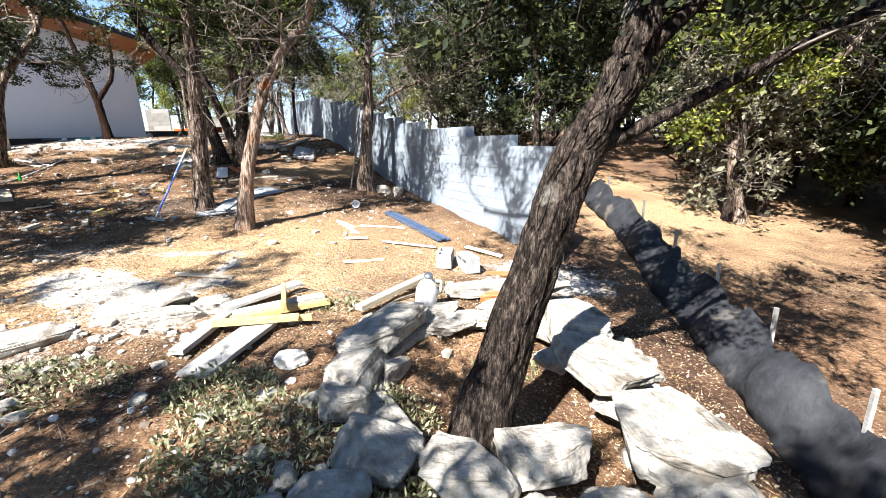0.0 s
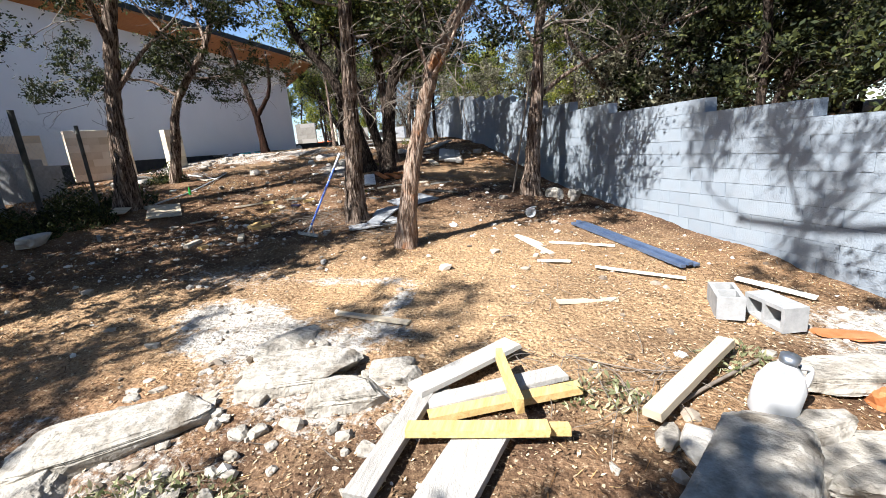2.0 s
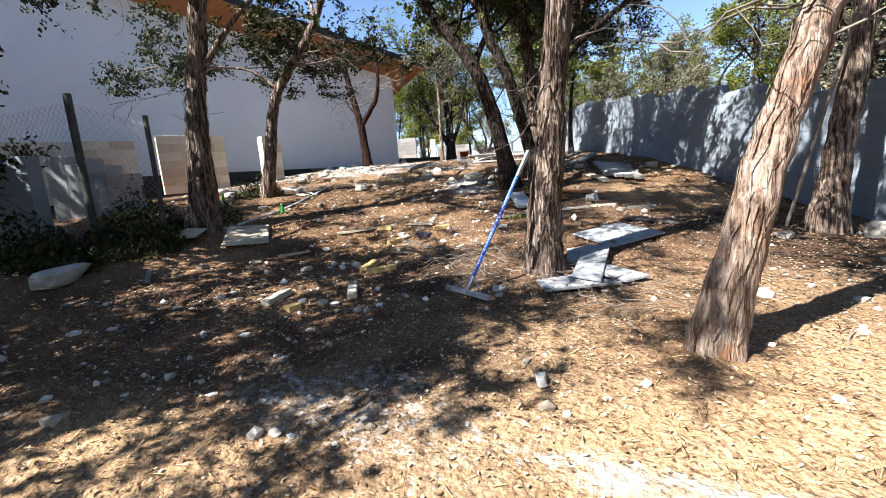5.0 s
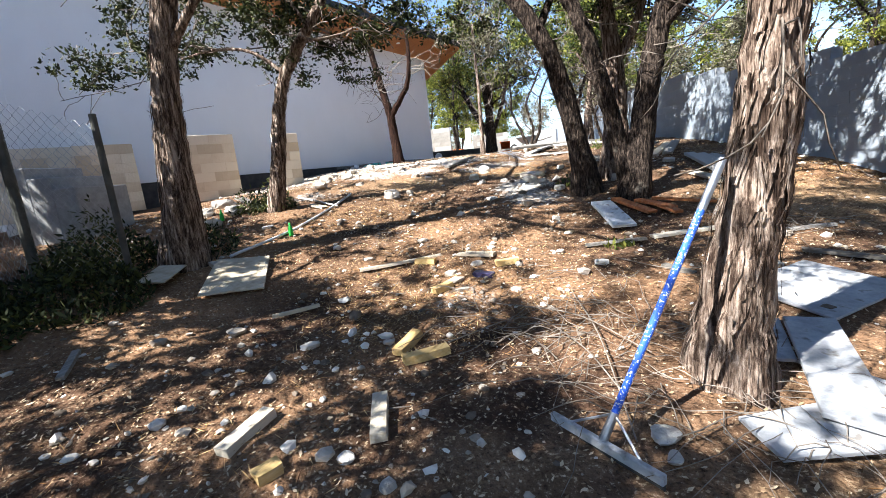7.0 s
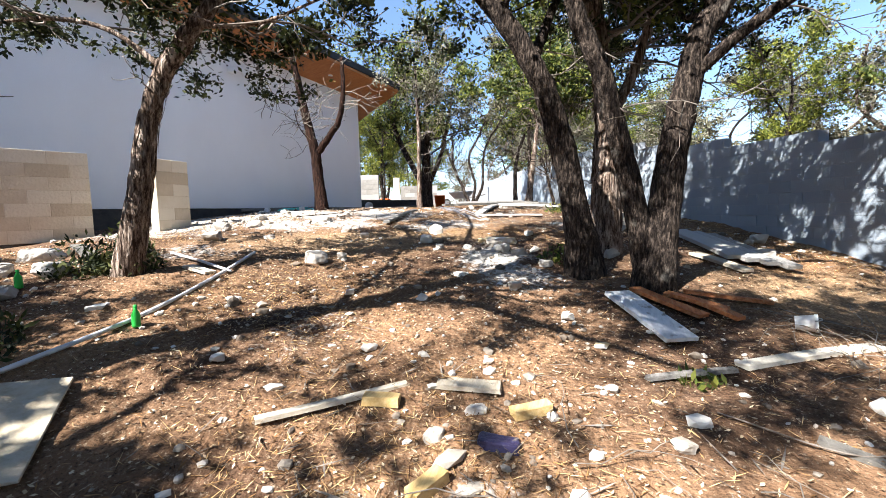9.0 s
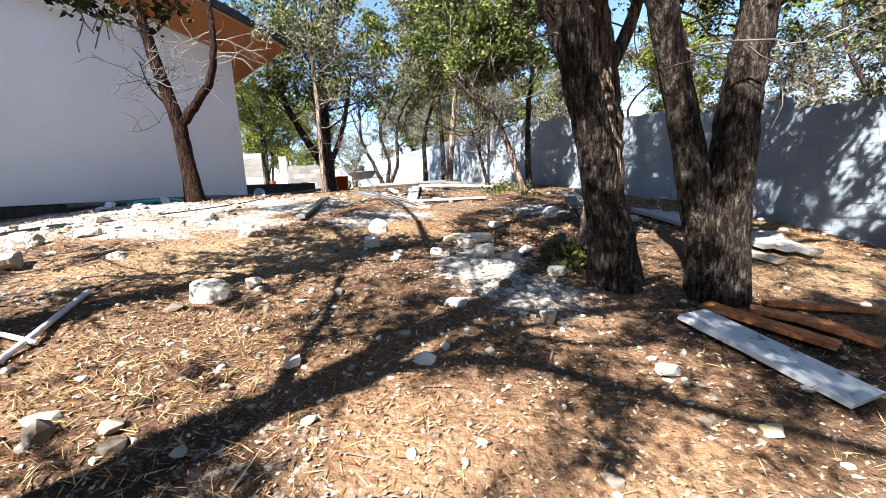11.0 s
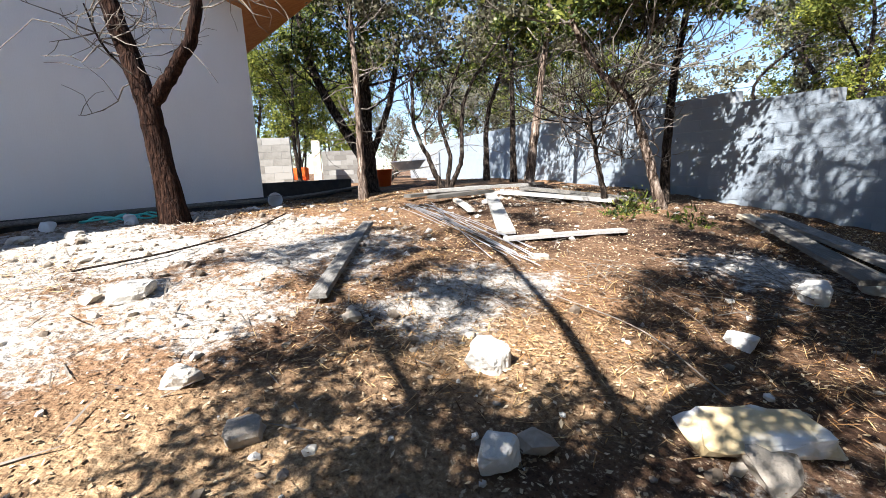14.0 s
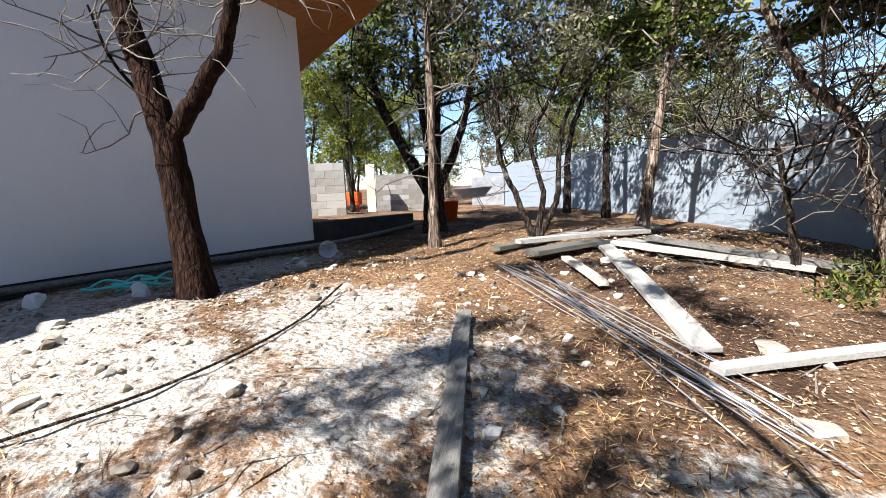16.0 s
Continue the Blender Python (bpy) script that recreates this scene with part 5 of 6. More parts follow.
for p, q, w, m in (((-7.45, 8.52), (-6.85, 9.1), 0.06, "wood_pale"), ((-5.5, 9.54), (-4.99, 9.77), 0.05, "wood_grey"), ((-4.95, 9.82), (-4.03, 10.38), 0.10, "wood_pale"),
                   ((-3.89, 10.2), (-3.53, 10.47), 0.07, "wood_grey"), ((-3.87, 9.72), (-3.2, 9.66), 0.09, "wood_grey"), ((-4.82, 9.2), (-4.6, 9.07), 0.07, "wood_grey"), ((-6.68, 9.17), (-6.31, 9.23), 0.14, "wood_pale"),
                   ((-7.5, 7.5), (-7.30, 7.82), 0.04, "wood_pale"), ((-9.7, 10.05), (-9.35, 10.0), 0.12, "wood_pale"), ((-10.9, 9.9), (-11.9, 10.35), 0.16, "wood_grey"), ((-8.3, 6.5), (-8.0, 6.3), 0.05, "wood_grey")):
    plank(p, q, w, 0.025, m, "weathered board lying on shaded earth")
plank((-5.60, 10.88), (-5.22, 10.08), 0.24, 0.03, "white_board", "white painted board at the foot of the oak", category="board", name="board")
for p, q, w in (((-5.45, 11.0), (-5.0, 10.52), 0.12), ((-5.2, 10.95), (-4.8, 10.7), 0.12), ((-5.05, 11.05), (-4.4, 11.0), 0.07), ((-5.0, 10.85), (-4.75, 10.55), 0.1)):
    plank(p, q, w, 0.03, "wood_red", "broken reddish-brown board by the oak", lift=0.01)
# stack of long boards by the wall
for k in range(4):
    o = 0.17 * k
    plank((-4.72 + o, 14.2 - 0.1 * k), (-4.28 + o, 12.5 - 0.06 * k), 0.15, 0.045, "wood_grey", "weathered grey board in a stack by the wall", lift=0.02, group="stacked boards", seed=k)
plank((-4.66, 12.62), (-4.28, 12.02), 0.15, 0.03, "wood_pale", "pale board with a white end by the stack")
for k, (p, q) in enumerate((((-5.15, 16.4), (-5.30, 14.2)), ((-5.0, 16.2), (-5.05, 14.1)), ((-5.35, 15.6), (-5.60, 13.9)))):
    plank(p, q, 0.16, 0.04, "wood_pale" if k == 0 else "wood_grey", "long board lying along the wall", lift=0.05 * k, seed=k)
# boards and bars at the top of the slope
plank((-9.38, 15.21), (-9.06, 13.25), 0.11, 0.035, "wood_grey", "long grey plank lying alone on the white dust", lift=0.01)
plank((-8.21, 17.86), (-7.92, 15.0), 0.17, 0.035, "wood_grey", "long grey plank at the edge of the heap", lift=0.03)
plank((-9.02, 17.05), (-8.21, 17.85), 0.24, 0.05, "wood_grey", "wide grey board on the heap", lift=0.05)
plank((-9.45, 17.3), (-8.4, 18.7), 0.16, 0.05, "wood_grey", W, lift=0.04)
plank((-9.2, 17.5), (-8.0, 18.3), 0.14, 0.05, "wood_grey", W, lift=0.09)
plank((-8.66, 17.02), (-8.36, 16.12), 0.09, 0.04, "wood_pale", "short pale plank below the heap", lift=0.02)
plank((-7.93, 14.80), (-6.75, 15.38), 0.10, 0.035, "wood_grey", "weathered plank lying across the slope", lift=0.02)
for k, (p, q) in enumerate((((-7.95, 18.1), (-6.27, 16.95)), ((-7.81, 17.5), (-6.5, 16.85)), ((-7.7, 17.9), (-6.2, 16.75)), ((-8.1, 17.9), (-7.0, 17.3)), ((-8.3, 18.4), (-7.3, 19.1)), ((-8.6, 18.0), (-7.6, 18.4)))):
    plank(p, q, 0.15, 0.045, "wood_grey", "long grey board in the heap by the wall", lift=0.03 + 0.035 * (k % 3), seed=k, group="heap of boards")


def rebar_bundle():
    rng = random.Random(3)
    for k in range(16):
        a = Vector((-9.28 + rng.uniform(-0.05, 0.35), 16.5 + rng.uniform(-0.25, 0.2), 0))
        b = Vector((-8.02 + rng.uniform(-0.05, 0.36), 14.25 + rng.uniform(-0.15, 0.35), 0))
        pts = []
        bend = rng.uniform(-0.05, 0.05)
        for i in range(12):
            t = i / 11
            p = a.lerp(b, t)
            p.x += bend * math.sin(3.1 * t)
            pts.append((p.x, p.y, lie(p.x, p.y) + 0.02 + 0.012 * (k % 4) + 0.01 * math.sin(t * 6 + k)))
        o = np.array(pts[5])
        w = Wood()
        w.tube(np.array(pts) - o, 0.004, 0.004, 5)
        ob = w.obj("steel_bar", M["rebar"], None)
        ob.location = o
        tagged(ob, "thin grey steel bar in a loose bundle on the earth", "steel bar", "bundle of steel bars")


rebar_bundle()


def laid_tube(name, pts, radius, mat, label, category, sides=8, steps=8, lift=0.0):
    line = smooth_line([(x, y, lie(x, y) + radius + 0.012 + lift + (z if z else 0)) for x, y, z in pts], steps)
    o = line[len(line) // 2].copy()
    w = Wood()
    w.tube(line - o, radius, radius, sides)
    ob = w.obj(name, M[mat], None)
    ob.location = o
    return tagged(ob, label, category)


laid_tube("pipe", [(-8.96, 8.15, 0), (-9.0, 9.03, 0), (-9.2, 9.9, 0), (-9.5, 10.75, 0)], 0.017, "pvc", "long pale grey plastic conduit across the slope", "pipe")
laid_tube("pipe", [(-10.24, 10.3, 0.02), (-9.75, 10.2, 0.02), (-9.21, 10.12, 0)], 0.014, "pvc", "short pale grey conduit by the bent tree", "pipe")
laid_tube("pipe", [(-13.6, 14.75, 0.05), (-12.6, 16.4, 0.05), (-11.9, 18.3, 0.05), (-11.2, 20.6, 0.05)], 0.035, "wood_grey", "grey drain pipe lying along the house foot", "pipe", 12)
laid_tube("fallen_branch", [(-10.98, 13.4, 0), (-10.62, 13.96, 0), (-10.44, 14.75, 0), (-10.53, 15.6, 0.02)], 0.008, "bark_dark", "long dark fallen branch on white dust", "branch")
laid_tube("hose", [(-12.75 + 0.26 * math.cos(a) + 0.02 * a, 15.15 + 0.2 * math.sin(a) + 0.03 * a, 0.012 * (k % 5)) for k, a in enumerate(np.linspace(0, 20, 34))], 0.012, "teal",
          "coiled teal garden hose at the house foot", "hose", 8, 3)
for k, pts in enumerate(([(-6.0, 7.7, 0.02), (-5.6, 8.1, 0.1), (-5.2, 7.9, 0.05), (-4.9, 7.5, 0.08)], [(-5.9, 8.3, 0.03), (-5.3, 8.2, 0.12), (-4.8, 7.9, 0.06)], [(-5.4, 8.6, 0.02), (-5.1, 8.0, 0.09), (-4.8, 7.2, 0.03)],
                         [(-5.2, 9.3, 0.02), (-4.7, 9.1, 0.06), (-4.3, 9.4, 0.03)], [(-4.4, 10.9, 0.02), (-3.9, 10.6, 0.06), (-3.3, 10.7, 0.02)], [(-1.2, 4.4, 0.02), (-0.7, 4.3, 0.05), (-0.2, 4.5, 0.02)],
                         [(-7.6, 13.6, 0.02), (-7.2, 13.2, 0.05), (-7.0, 12.7, 0.02)], [(0.0, 4.6, 0.03), (-0.4, 4.2, 0.06), (-0.6, 4.0, 0.03)])):
    laid_tube("fallen_twig", [(x, y, z * 0.4) for x, y, z in pts], 0.0045 if k < 7 else 0.012, "twig", "thin dry fallen branch on the earth", "branch", 5)


def brush_heap(x, y, rx, ry, n, seed, label):
    """A low tangle of bent dry twigs lying on the earth, one thing."""
    rng = np.random.default_rng(seed)
    o = np.array([x, y, lie(x, y)])
    w = Wood()
    for _ in range(n):
        a, r = rng.uniform(0, 6.283), math.sqrt(rng.random())
        px, py, way = x + rx * r * math.cos(a), y + ry * r * math.sin(a), rng.uniform(0, 6.283)
        length, pts = rng.uniform(0.25, 0.8), []
        for i in range(6):
            pts.append((px, py, lie(px, py) + 0.012 + rng.uniform(0, 0.05) + 0.03 * math.sin(i * 0.63)))
            way += rng.normal(0, 0.28)
            px, py = px + math.cos(way) * length / 5, py + math.sin(way) * length / 5
        w.tube(np.array(pts) - o, rng.uniform(0.002, 0.0045), 0.0015, 4)
    ob = w.obj("brush_heap", M["twig"], None)
    ob.location = o
    tagged(ob, label, "twigs", kind="stuff")


brush_heap(-4.9, 7.75, 0.75, 0.55, 70, 1, "tangle of thin dry grey twigs round the tree foot")
brush_heap(-5.5, 8.3, 0.8, 0.6, 40, 2, "thin dry grey twigs scattered on shaded earth")
brush_heap(-3.75, 7.4, 0.5, 0.35, 45, 3, "dry twigs and straw beside the splashed boards")
brush_heap(-4.0, 10.3, 0.6, 0.4, 40, 4, "dry branches scattered below the oaks")
brush_heap(-6.6, 14.0, 0.9, 0.6, 45, 5, "dry twigs among limestone rubble")
brush_heap(-7.0, 17.2, 1.0, 0.8, 60, 6, "dry brush lying about the heap of boards")
brush_heap(-0.9, 4.3, 0.6, 0.3, 30, 7, "dry twigs beside the stone ring")


# ---- squeegee ----
def build_squeegee():
    foot, top = Vector((-4.93, 7.13, lie(-4.93, 7.13) + 0.03)), Vector((-4.497, 7.655, 1.825))
    root = base_empty("squeegee", Matrix.Translation(foot), "long-handled floor squeegee with a worn blue pole leaning on a tree", "squeegee")
    way = top - foot
    L = way.length
    turn = way.to_track_quat("Z", "Y").to_matrix().to_4x4()
    part("pole", rod(0.016, L * 0.74, 14, turn @ Matrix.Translation((0, 0, L * 0.09))), M["blue_paint"], root, "scuffed blue metal pole")
    part("grip", rod(0.018, L * 0.18, 14, turn @ Matrix.Translation((0, 0, L * 0.82))), M["steel"], root, "bare silver pole end")
    part("socket", rod(0.021, L * 0.11, 12, turn, 0.018), M["steel"], root, "silver socket")
    bar = Vector((0.25, -0.13, 0)).normalized()
    ang = math.atan2(bar.y, bar.x)
    bm = box(0.56, 0.03, 0.045, bevel=0.005)
    bm.transform(Matrix.Rotation(ang, 4, "Z"))
    part("head", bm, M["painted"], root, "mortar-stained metal head bar")
    bm = box(0.56, 0.008, 0.03, (0, 0, -0.03), bevel=0.002)
    bm.transform(Matrix.Rotation(ang, 4, "Z"))
    part("blade", bm, M["rubber"], root, "dark rubber blade")
    for s in (-1, 1):
        a, b = bar * 0.2 * s, way.normalized() * 0.14
        d = b - a
        part("brace", rod(0.006, d.length, 6, Matrix.Translation(a) @ d.to_track_quat("Z", "Y").to_matrix().to_4x4()), M["steel"], root)


build_squeegee()


# ---- concrete blocks ----
def hollow_block(x, y, turn, label, stand=False):
    xs, ys, h = [-0.195, -0.165, -0.015, 0.015, 0.165, 0.195], [-0.095, -0.065, 0.065, 0.095], 0.18
    bm = bmesh.new()

    def solid(i, j):
        return 0 <= i < 5 and 0 <= j < 3 and not (j == 1 and i in (1, 3))

    def quad(*p):
        bm.faces.new([bm.verts.new(q) for q in p])

    for i in range(5):
        for j in range(3):
            if not solid(i, j):
                continue
            a, b, c, d = xs[i], xs[i + 1], ys[j], ys[j + 1]
            quad((a, c, h), (b, c, h), (b, d, h), (a, d, h))
            quad((a, d, 0), (b, d, 0), (b, c, 0), (a, c, 0))
            if not solid(i - 1, j):
                quad((a, c, 0), (a, c, h), (a, d, h), (a, d, 0))
            if not solid(i + 1, j):
                quad((b, d, 0), (b, d, h), (b, c, h), (b, c, 0))
            if not solid(i, j - 1):
                quad((b, c, 0), (b, c, h), (a, c, h), (a, c, 0))
            if not solid(i, j + 1):
                quad((a, d, 0), (a, d, h), (b, d, h), (b, d, 0))
    bmesh.ops.remove_doubles(bm, verts=bm.verts[:], dist=0.0005)
    if stand:
        bm.transform(Matrix.Translation((0, 0, 0.095)) @ Matrix.Rotation(radians(90), 4, "X") @ Matrix.Translation((0, 0, -0.09)))
    bmesh.ops.recalc_face_normals(bm, faces=bm.faces[:])
    me = bpy.data.meshes.new("concrete_block")
    bm.to_mesh(me)
    bm.free()
    me.materials.append(M["concrete"])
    ob = new("concrete_block", me)
    ob.matrix_world = pose(x, y, lie(x, y) + 0.0, 0, 0, turn)
    tagged(ob, label, "concrete block", "loose concrete blocks")


hollow_block(0.04, 5.38, 84, "grey hollow concrete block standing with its cores up")
hollow_block(0.33, 5.25, 108, "grey hollow concrete block lying on its side", True)


# ---- small litter of the site ----
def lathe(name, profile, mat, parent, label="", sides=18, m=None):
    V, F = [], []
    n = len(profile)
    for k in range(sides):
        a = 6.28318 * k / sides
        V += [((m or Matrix()) @ Vector((r * math.cos(a), r * math.sin(a), z))) for r, z in profile]
    for k in range(sides):
        for i in range(n - 1):
            F.append([k * n + i, ((k + 1) % sides) * n + i, ((k + 1) % sides) * n + i + 1, k * n + i + 1])
    return mesh_object(name, V, F, mat, parent, label, smooth=True)


def bucket(x, y, mat, label, size=0.3, tip=0.0, turn=0.0):
    r = size * 0.46
    root = base_empty("bucket", pose(x, y, lie(x, y) + (0.01 if not tip else r * 0.9), tip, 0, turn), label, "bucket")
    lathe("body", [(0.001, 0.012), (r * 0.78, 0.012), (r, size), (r * 1.07, size), (r * 1.07, size - 0.02), (r * 1.01, size - 0.02), (r * 0.8, 0.0), (0.001, 0.0)], M[mat], root)
    w = Wood()
    w.tube([(r * 1.06 * math.cos(a), r * 0.3 + r * 0.2, size - 0.02 + r * 0.7 * math.sin(a)) for a in np.linspace(0, 3.14, 10)], 0.004, 0.004, 5)
    w.obj("handle", M["wire"], root, "thin wire handle")


bucket(-10.98, 21.3, "orange_plastic", "orange plastic bucket at the end of the yard", 0.42)
bucket(-11.62, 17.2, "white_plastic", "white and blue paint bucket tipped over by the house", 0.22, 80, 40)
bucket(-4.42, 10.55, "white_plastic", "white plastic pot tipped over on the earth", 0.13, 85, 70)
bucket(-1.76, 8.38, "white_plastic", "small white plastic pot on its side", 0.16, 85, 20)


def bottle(x, y):
    root = base_empty("bottle", pose(x, y, lie(x, y) + 0.01), "small green plastic bottle standing on the slope", "bottle")
    lathe("body", [(0.001, 0), (0.026, 0.0), (0.028, 0.01), (0.028, 0.09), (0.012, 0.125), (0.011, 0.14), (0.001, 0.14)], M["green_plastic"], root)
    lathe("cap", [(0.013, 0.138), (0.013, 0.158), (0.001, 0.16)], M["green_plastic"], root)


bottle(-8.9, 8.95)
bottle(-10.35, 9.0)


def jug(x, y):
    root = base_empty("jug", pose(x, y, lie(x, y) + 0.05, 8, 5, 20) @ Matrix.Scale(1.3, 4), "pale grey plastic jug standing among stones", "jug")
    lathe("body", [(0.001, 0), (0.075, 0), (0.085, 0.02), (0.085, 0.15), (0.06, 0.21), (0.03, 0.24), (0.03, 0.262), (0.001, 0.262)], M["pvc"], root)
    lathe("cap", [(0.034, 0.255), (0.034, 0.28), (0.001, 0.282)], M["steel"], root)
    w = Wood()
    w.tube(smooth_line([(0.05, 0, 0.225), (0.105, 0, 0.21), (0.11, 0, 0.14), (0.08, 0, 0.1)], 4), 0.012, 0.012, 7)
    w.obj("handle", M["pvc"], root)


jug(-0.16, 4.02)


def crumpled(name, x, y, size, mat, label, category, seed):
    bm = rock_mesh(*size, seed, 3, 5)
    for v in bm.verts:
        v.co *= 1 + 0.22 * noise.noise(v.co * 14 + Vector((seed, 0, 0)))
    me = bpy.data.meshes.new(name)
    bm.to_mesh(me)
    bm.free()
    me.materials.append(M[mat])
    ob = new(name, me)
    ob.location = (x, y, lie(x, y) + size[2] * 0.35)
    tagged(ob, label, category)


crumpled("plastic_bag", 0.60, 4.32, (0.34, 0.22, 0.16), "orange_sheet", "crumpled translucent orange plastic bag on stones", "bag", 1)
crumpled("plastic_bag", 0.98, 4.30, (0.26, 0.18, 0.12), "dark_plastic", "crumpled dark purple plastic bag on stones", "bag", 2)
crumpled("plastic_bag", -6.23, 8.78, (0.22, 0.14, 0.06), "dark_plastic", "torn dark blue plastic scrap on the earth", "bag", 3)
crumpled("paper_sack", -7.0, 12.45, (0.46, 0.30, 0.10), "paper", "torn tan and white paper cement sack", "sack", 4)
crumpled("food_wrapper", -5.75, 9.9, (0.10, 0.07, 0.03), "paper", "yellow and white food wrapper on the earth", "wrapper", 5)
crumpled("rag", -12.2, 15.15, (0.12, 0.09, 0.12), "white_plastic", "white rag beside the coiled hose", "rag", 6)
crumpled("plastic_bag", -12.9, 14.8, (0.18, 0.14, 0.12), "white_plastic", "crumpled white bag at the house foot", "bag", 7)
crumpled("orange_netting", 0.75, 5.15, (0.4, 0.2, 0.03), "orange_sheet", "scrap of orange plastic netting", "netting", 8)


# ---- wheelbarrow ----
def wheelbarrow(x, y, turn):
    root = base_empty("wheelbarrow", pose(x, y, lie(x, y), 0, 0, turn), "grey steel wheelbarrow parked at the end of the yard", "wheelbarrow")
    bm = bmesh.new()
    lo = [(-0.3, -0.22, 0.38), (0.3, -0.18, 0.36), (0.3, 0.18, 0.36), (-0.3, 0.22, 0.38)]
    hi = [(-0.52, -0.36, 0.66), (0.55, -0.30, 0.62), (0.55, 0.30, 0.62), (-0.52, 0.36, 0.66)]
    a, b = [bm.verts.new(p) for p in lo], [bm.verts.new(p) for p in hi]
    bm.faces.new(a)
    for i in range(4):
        bm.faces.new((a[i], a[(i + 1) % 4], b[(i + 1) % 4], b[i]))
    bmesh.ops.recalc_face_normals(bm, faces=bm.faces[:])
    bmesh.ops.solidify(bm, geom=bm.faces[:], thickness=0.012)
    part("tray", bm, M["steel"], root, "grey steel tray")
    for s in (-1, 1):
        w = Wood()
        w.tube([(0.62, 0.07 * s, 0.2), (0.2, 0.16 * s, 0.34), (-0.5, 0.24 * s, 0.42), (-1.0, 0.27 * s, 0.52)], 0.018, 0.018, 7)
        w.obj("handle", M["wood_grey"], root)
        w = Wood()
        w.tube([(-0.15, 0.18 * s, 0.38), (-0.35, 0.22 * s, 0.01), (-0.2, 0.22 * s, 0.01)], 0.012, 0.012, 6)
        w.obj("leg", M["post"], root)
    tyre = lathe("tyre", [(0.12, -0.03), (0.17, -0.035), (0.19, 0.0), (0.17, 0.035), (0.12, 0.03), (0.12, -0.03)], M["rubber"], root, m=Matrix.Translation((0.64, 0, 0.19)) @ Matrix.Rotation(radians(90), 4, "X"))
    part("rim", rod(0.118, 0.04, 14, Matrix.Translation((0.64, 0.02, 0.19)) @ Matrix.Rotation(radians(90), 4, "X")), M["steel"], tyre)


wheelbarrow(-11.05, 24.2, 200)


# ---- silt fence ----
def build_silt_fence():
    line = smooth_line([(3.0, 9.3, 0), (2.95, 7.6, 0), (2.75, 6.0, 0), (2.55, 4.9, 0), (2.50, 4.0, 0), (2.42, 3.2, 0), (2.30, 2.3, 0), (2.15, 1.2, 0), (2.0, 0.0, 0)], 8)
    root = base_empty("silt_fence", Matrix(), "sagging black fabric silt fence on stakes beside the stone ring", "fence")
    V, F, rows = [], [], 8
    for i, p in enumerate(line):
        z = lie(p[0], p[1])
        sag = 0.10 * math.sin(i * 0.9) + 0.05 * math.sin(i * 2.3)
        for j in range(rows):
            u = j / (rows - 1)
            V.append((p[0] + 0.34 * u + 0.10 * math.sin(u * 3) * math.sin(i * 0.7) + 0.02 * math.sin(i * 2 + j), p[1], z + 0.02 + (0.40 + sag * 0.6) * u + 0.05 * math.sin(u * 3.1)))
        if i:
            o = (i - 1) * rows
            F += [[o + j, o + j + 1, o + rows + j + 1, o + rows + j] for j in range(rows - 1)]
    cloth = mesh_object("fabric", V, F, M["black_fabric"], root, "black woven fabric with pale dust", smooth=True)
    mod = cloth.modifiers.new("thick", "SOLIDIFY")
    mod.thickness = 0.006
    for i in range(3, len(line), 9):
        p = line[i]
        part("stake", box(0.03, 0.03, 0.8, (p[0] + 0.36, p[1], lie(p[0], p[1]) + 0.25), 0.003), M["wood_grey"], root)


build_silt_fence()


# ---- wire fence by the house ----
def build_wire_fence():
    root = base_empty("chain_link_fence", Matrix(), "short run of chain-link fence with dark steel posts", "fence")
    P = [(-9.35, 7.35, 1.15, 2.72), (-10.0, 6.85, 1.2, 3.02), (-11.4, 6.3, 1.1, 2.9)]
    for x, y, z0, z1 in P:
        r = 0.03 if z1 < 2.8 else 0.045
        part("fence_post", rod(r, z1 - z0 + 0.2, 12, Matrix.Translation((x, y, z0 - 0.2))), M["post"], root)
    for (xa, ya, za, ta), (xb, yb, zb, tb) in zip(P, P[1:]):
        w = Wood()
        L = math.hypot(xb - xa, yb - ya)
        n = int(L / 0.075)
        for k in range(n):
            for s in (-1, 1):
                pts = []
                for i in range(18):
                    u = (k + 0.5 + s * 0.5 * (1 if i % 2 else -1) * 0.98) / n
                    v = i / 17
                    pts.append((xa + (xb - xa) * u, ya + (yb - ya) * u + 0.004 * s, za + 0.05 + (zb - za) * u + (ta - za - 0.15 + (tb - zb - ta + za) * u) * v))
                w.tube(pts, 0.0022, 0.0022, 3)
        tagged(w.obj("wire_mesh", M["wire"], root, "rusting grey diamond wire mesh"), kind="stuff")


build_wire_fence()


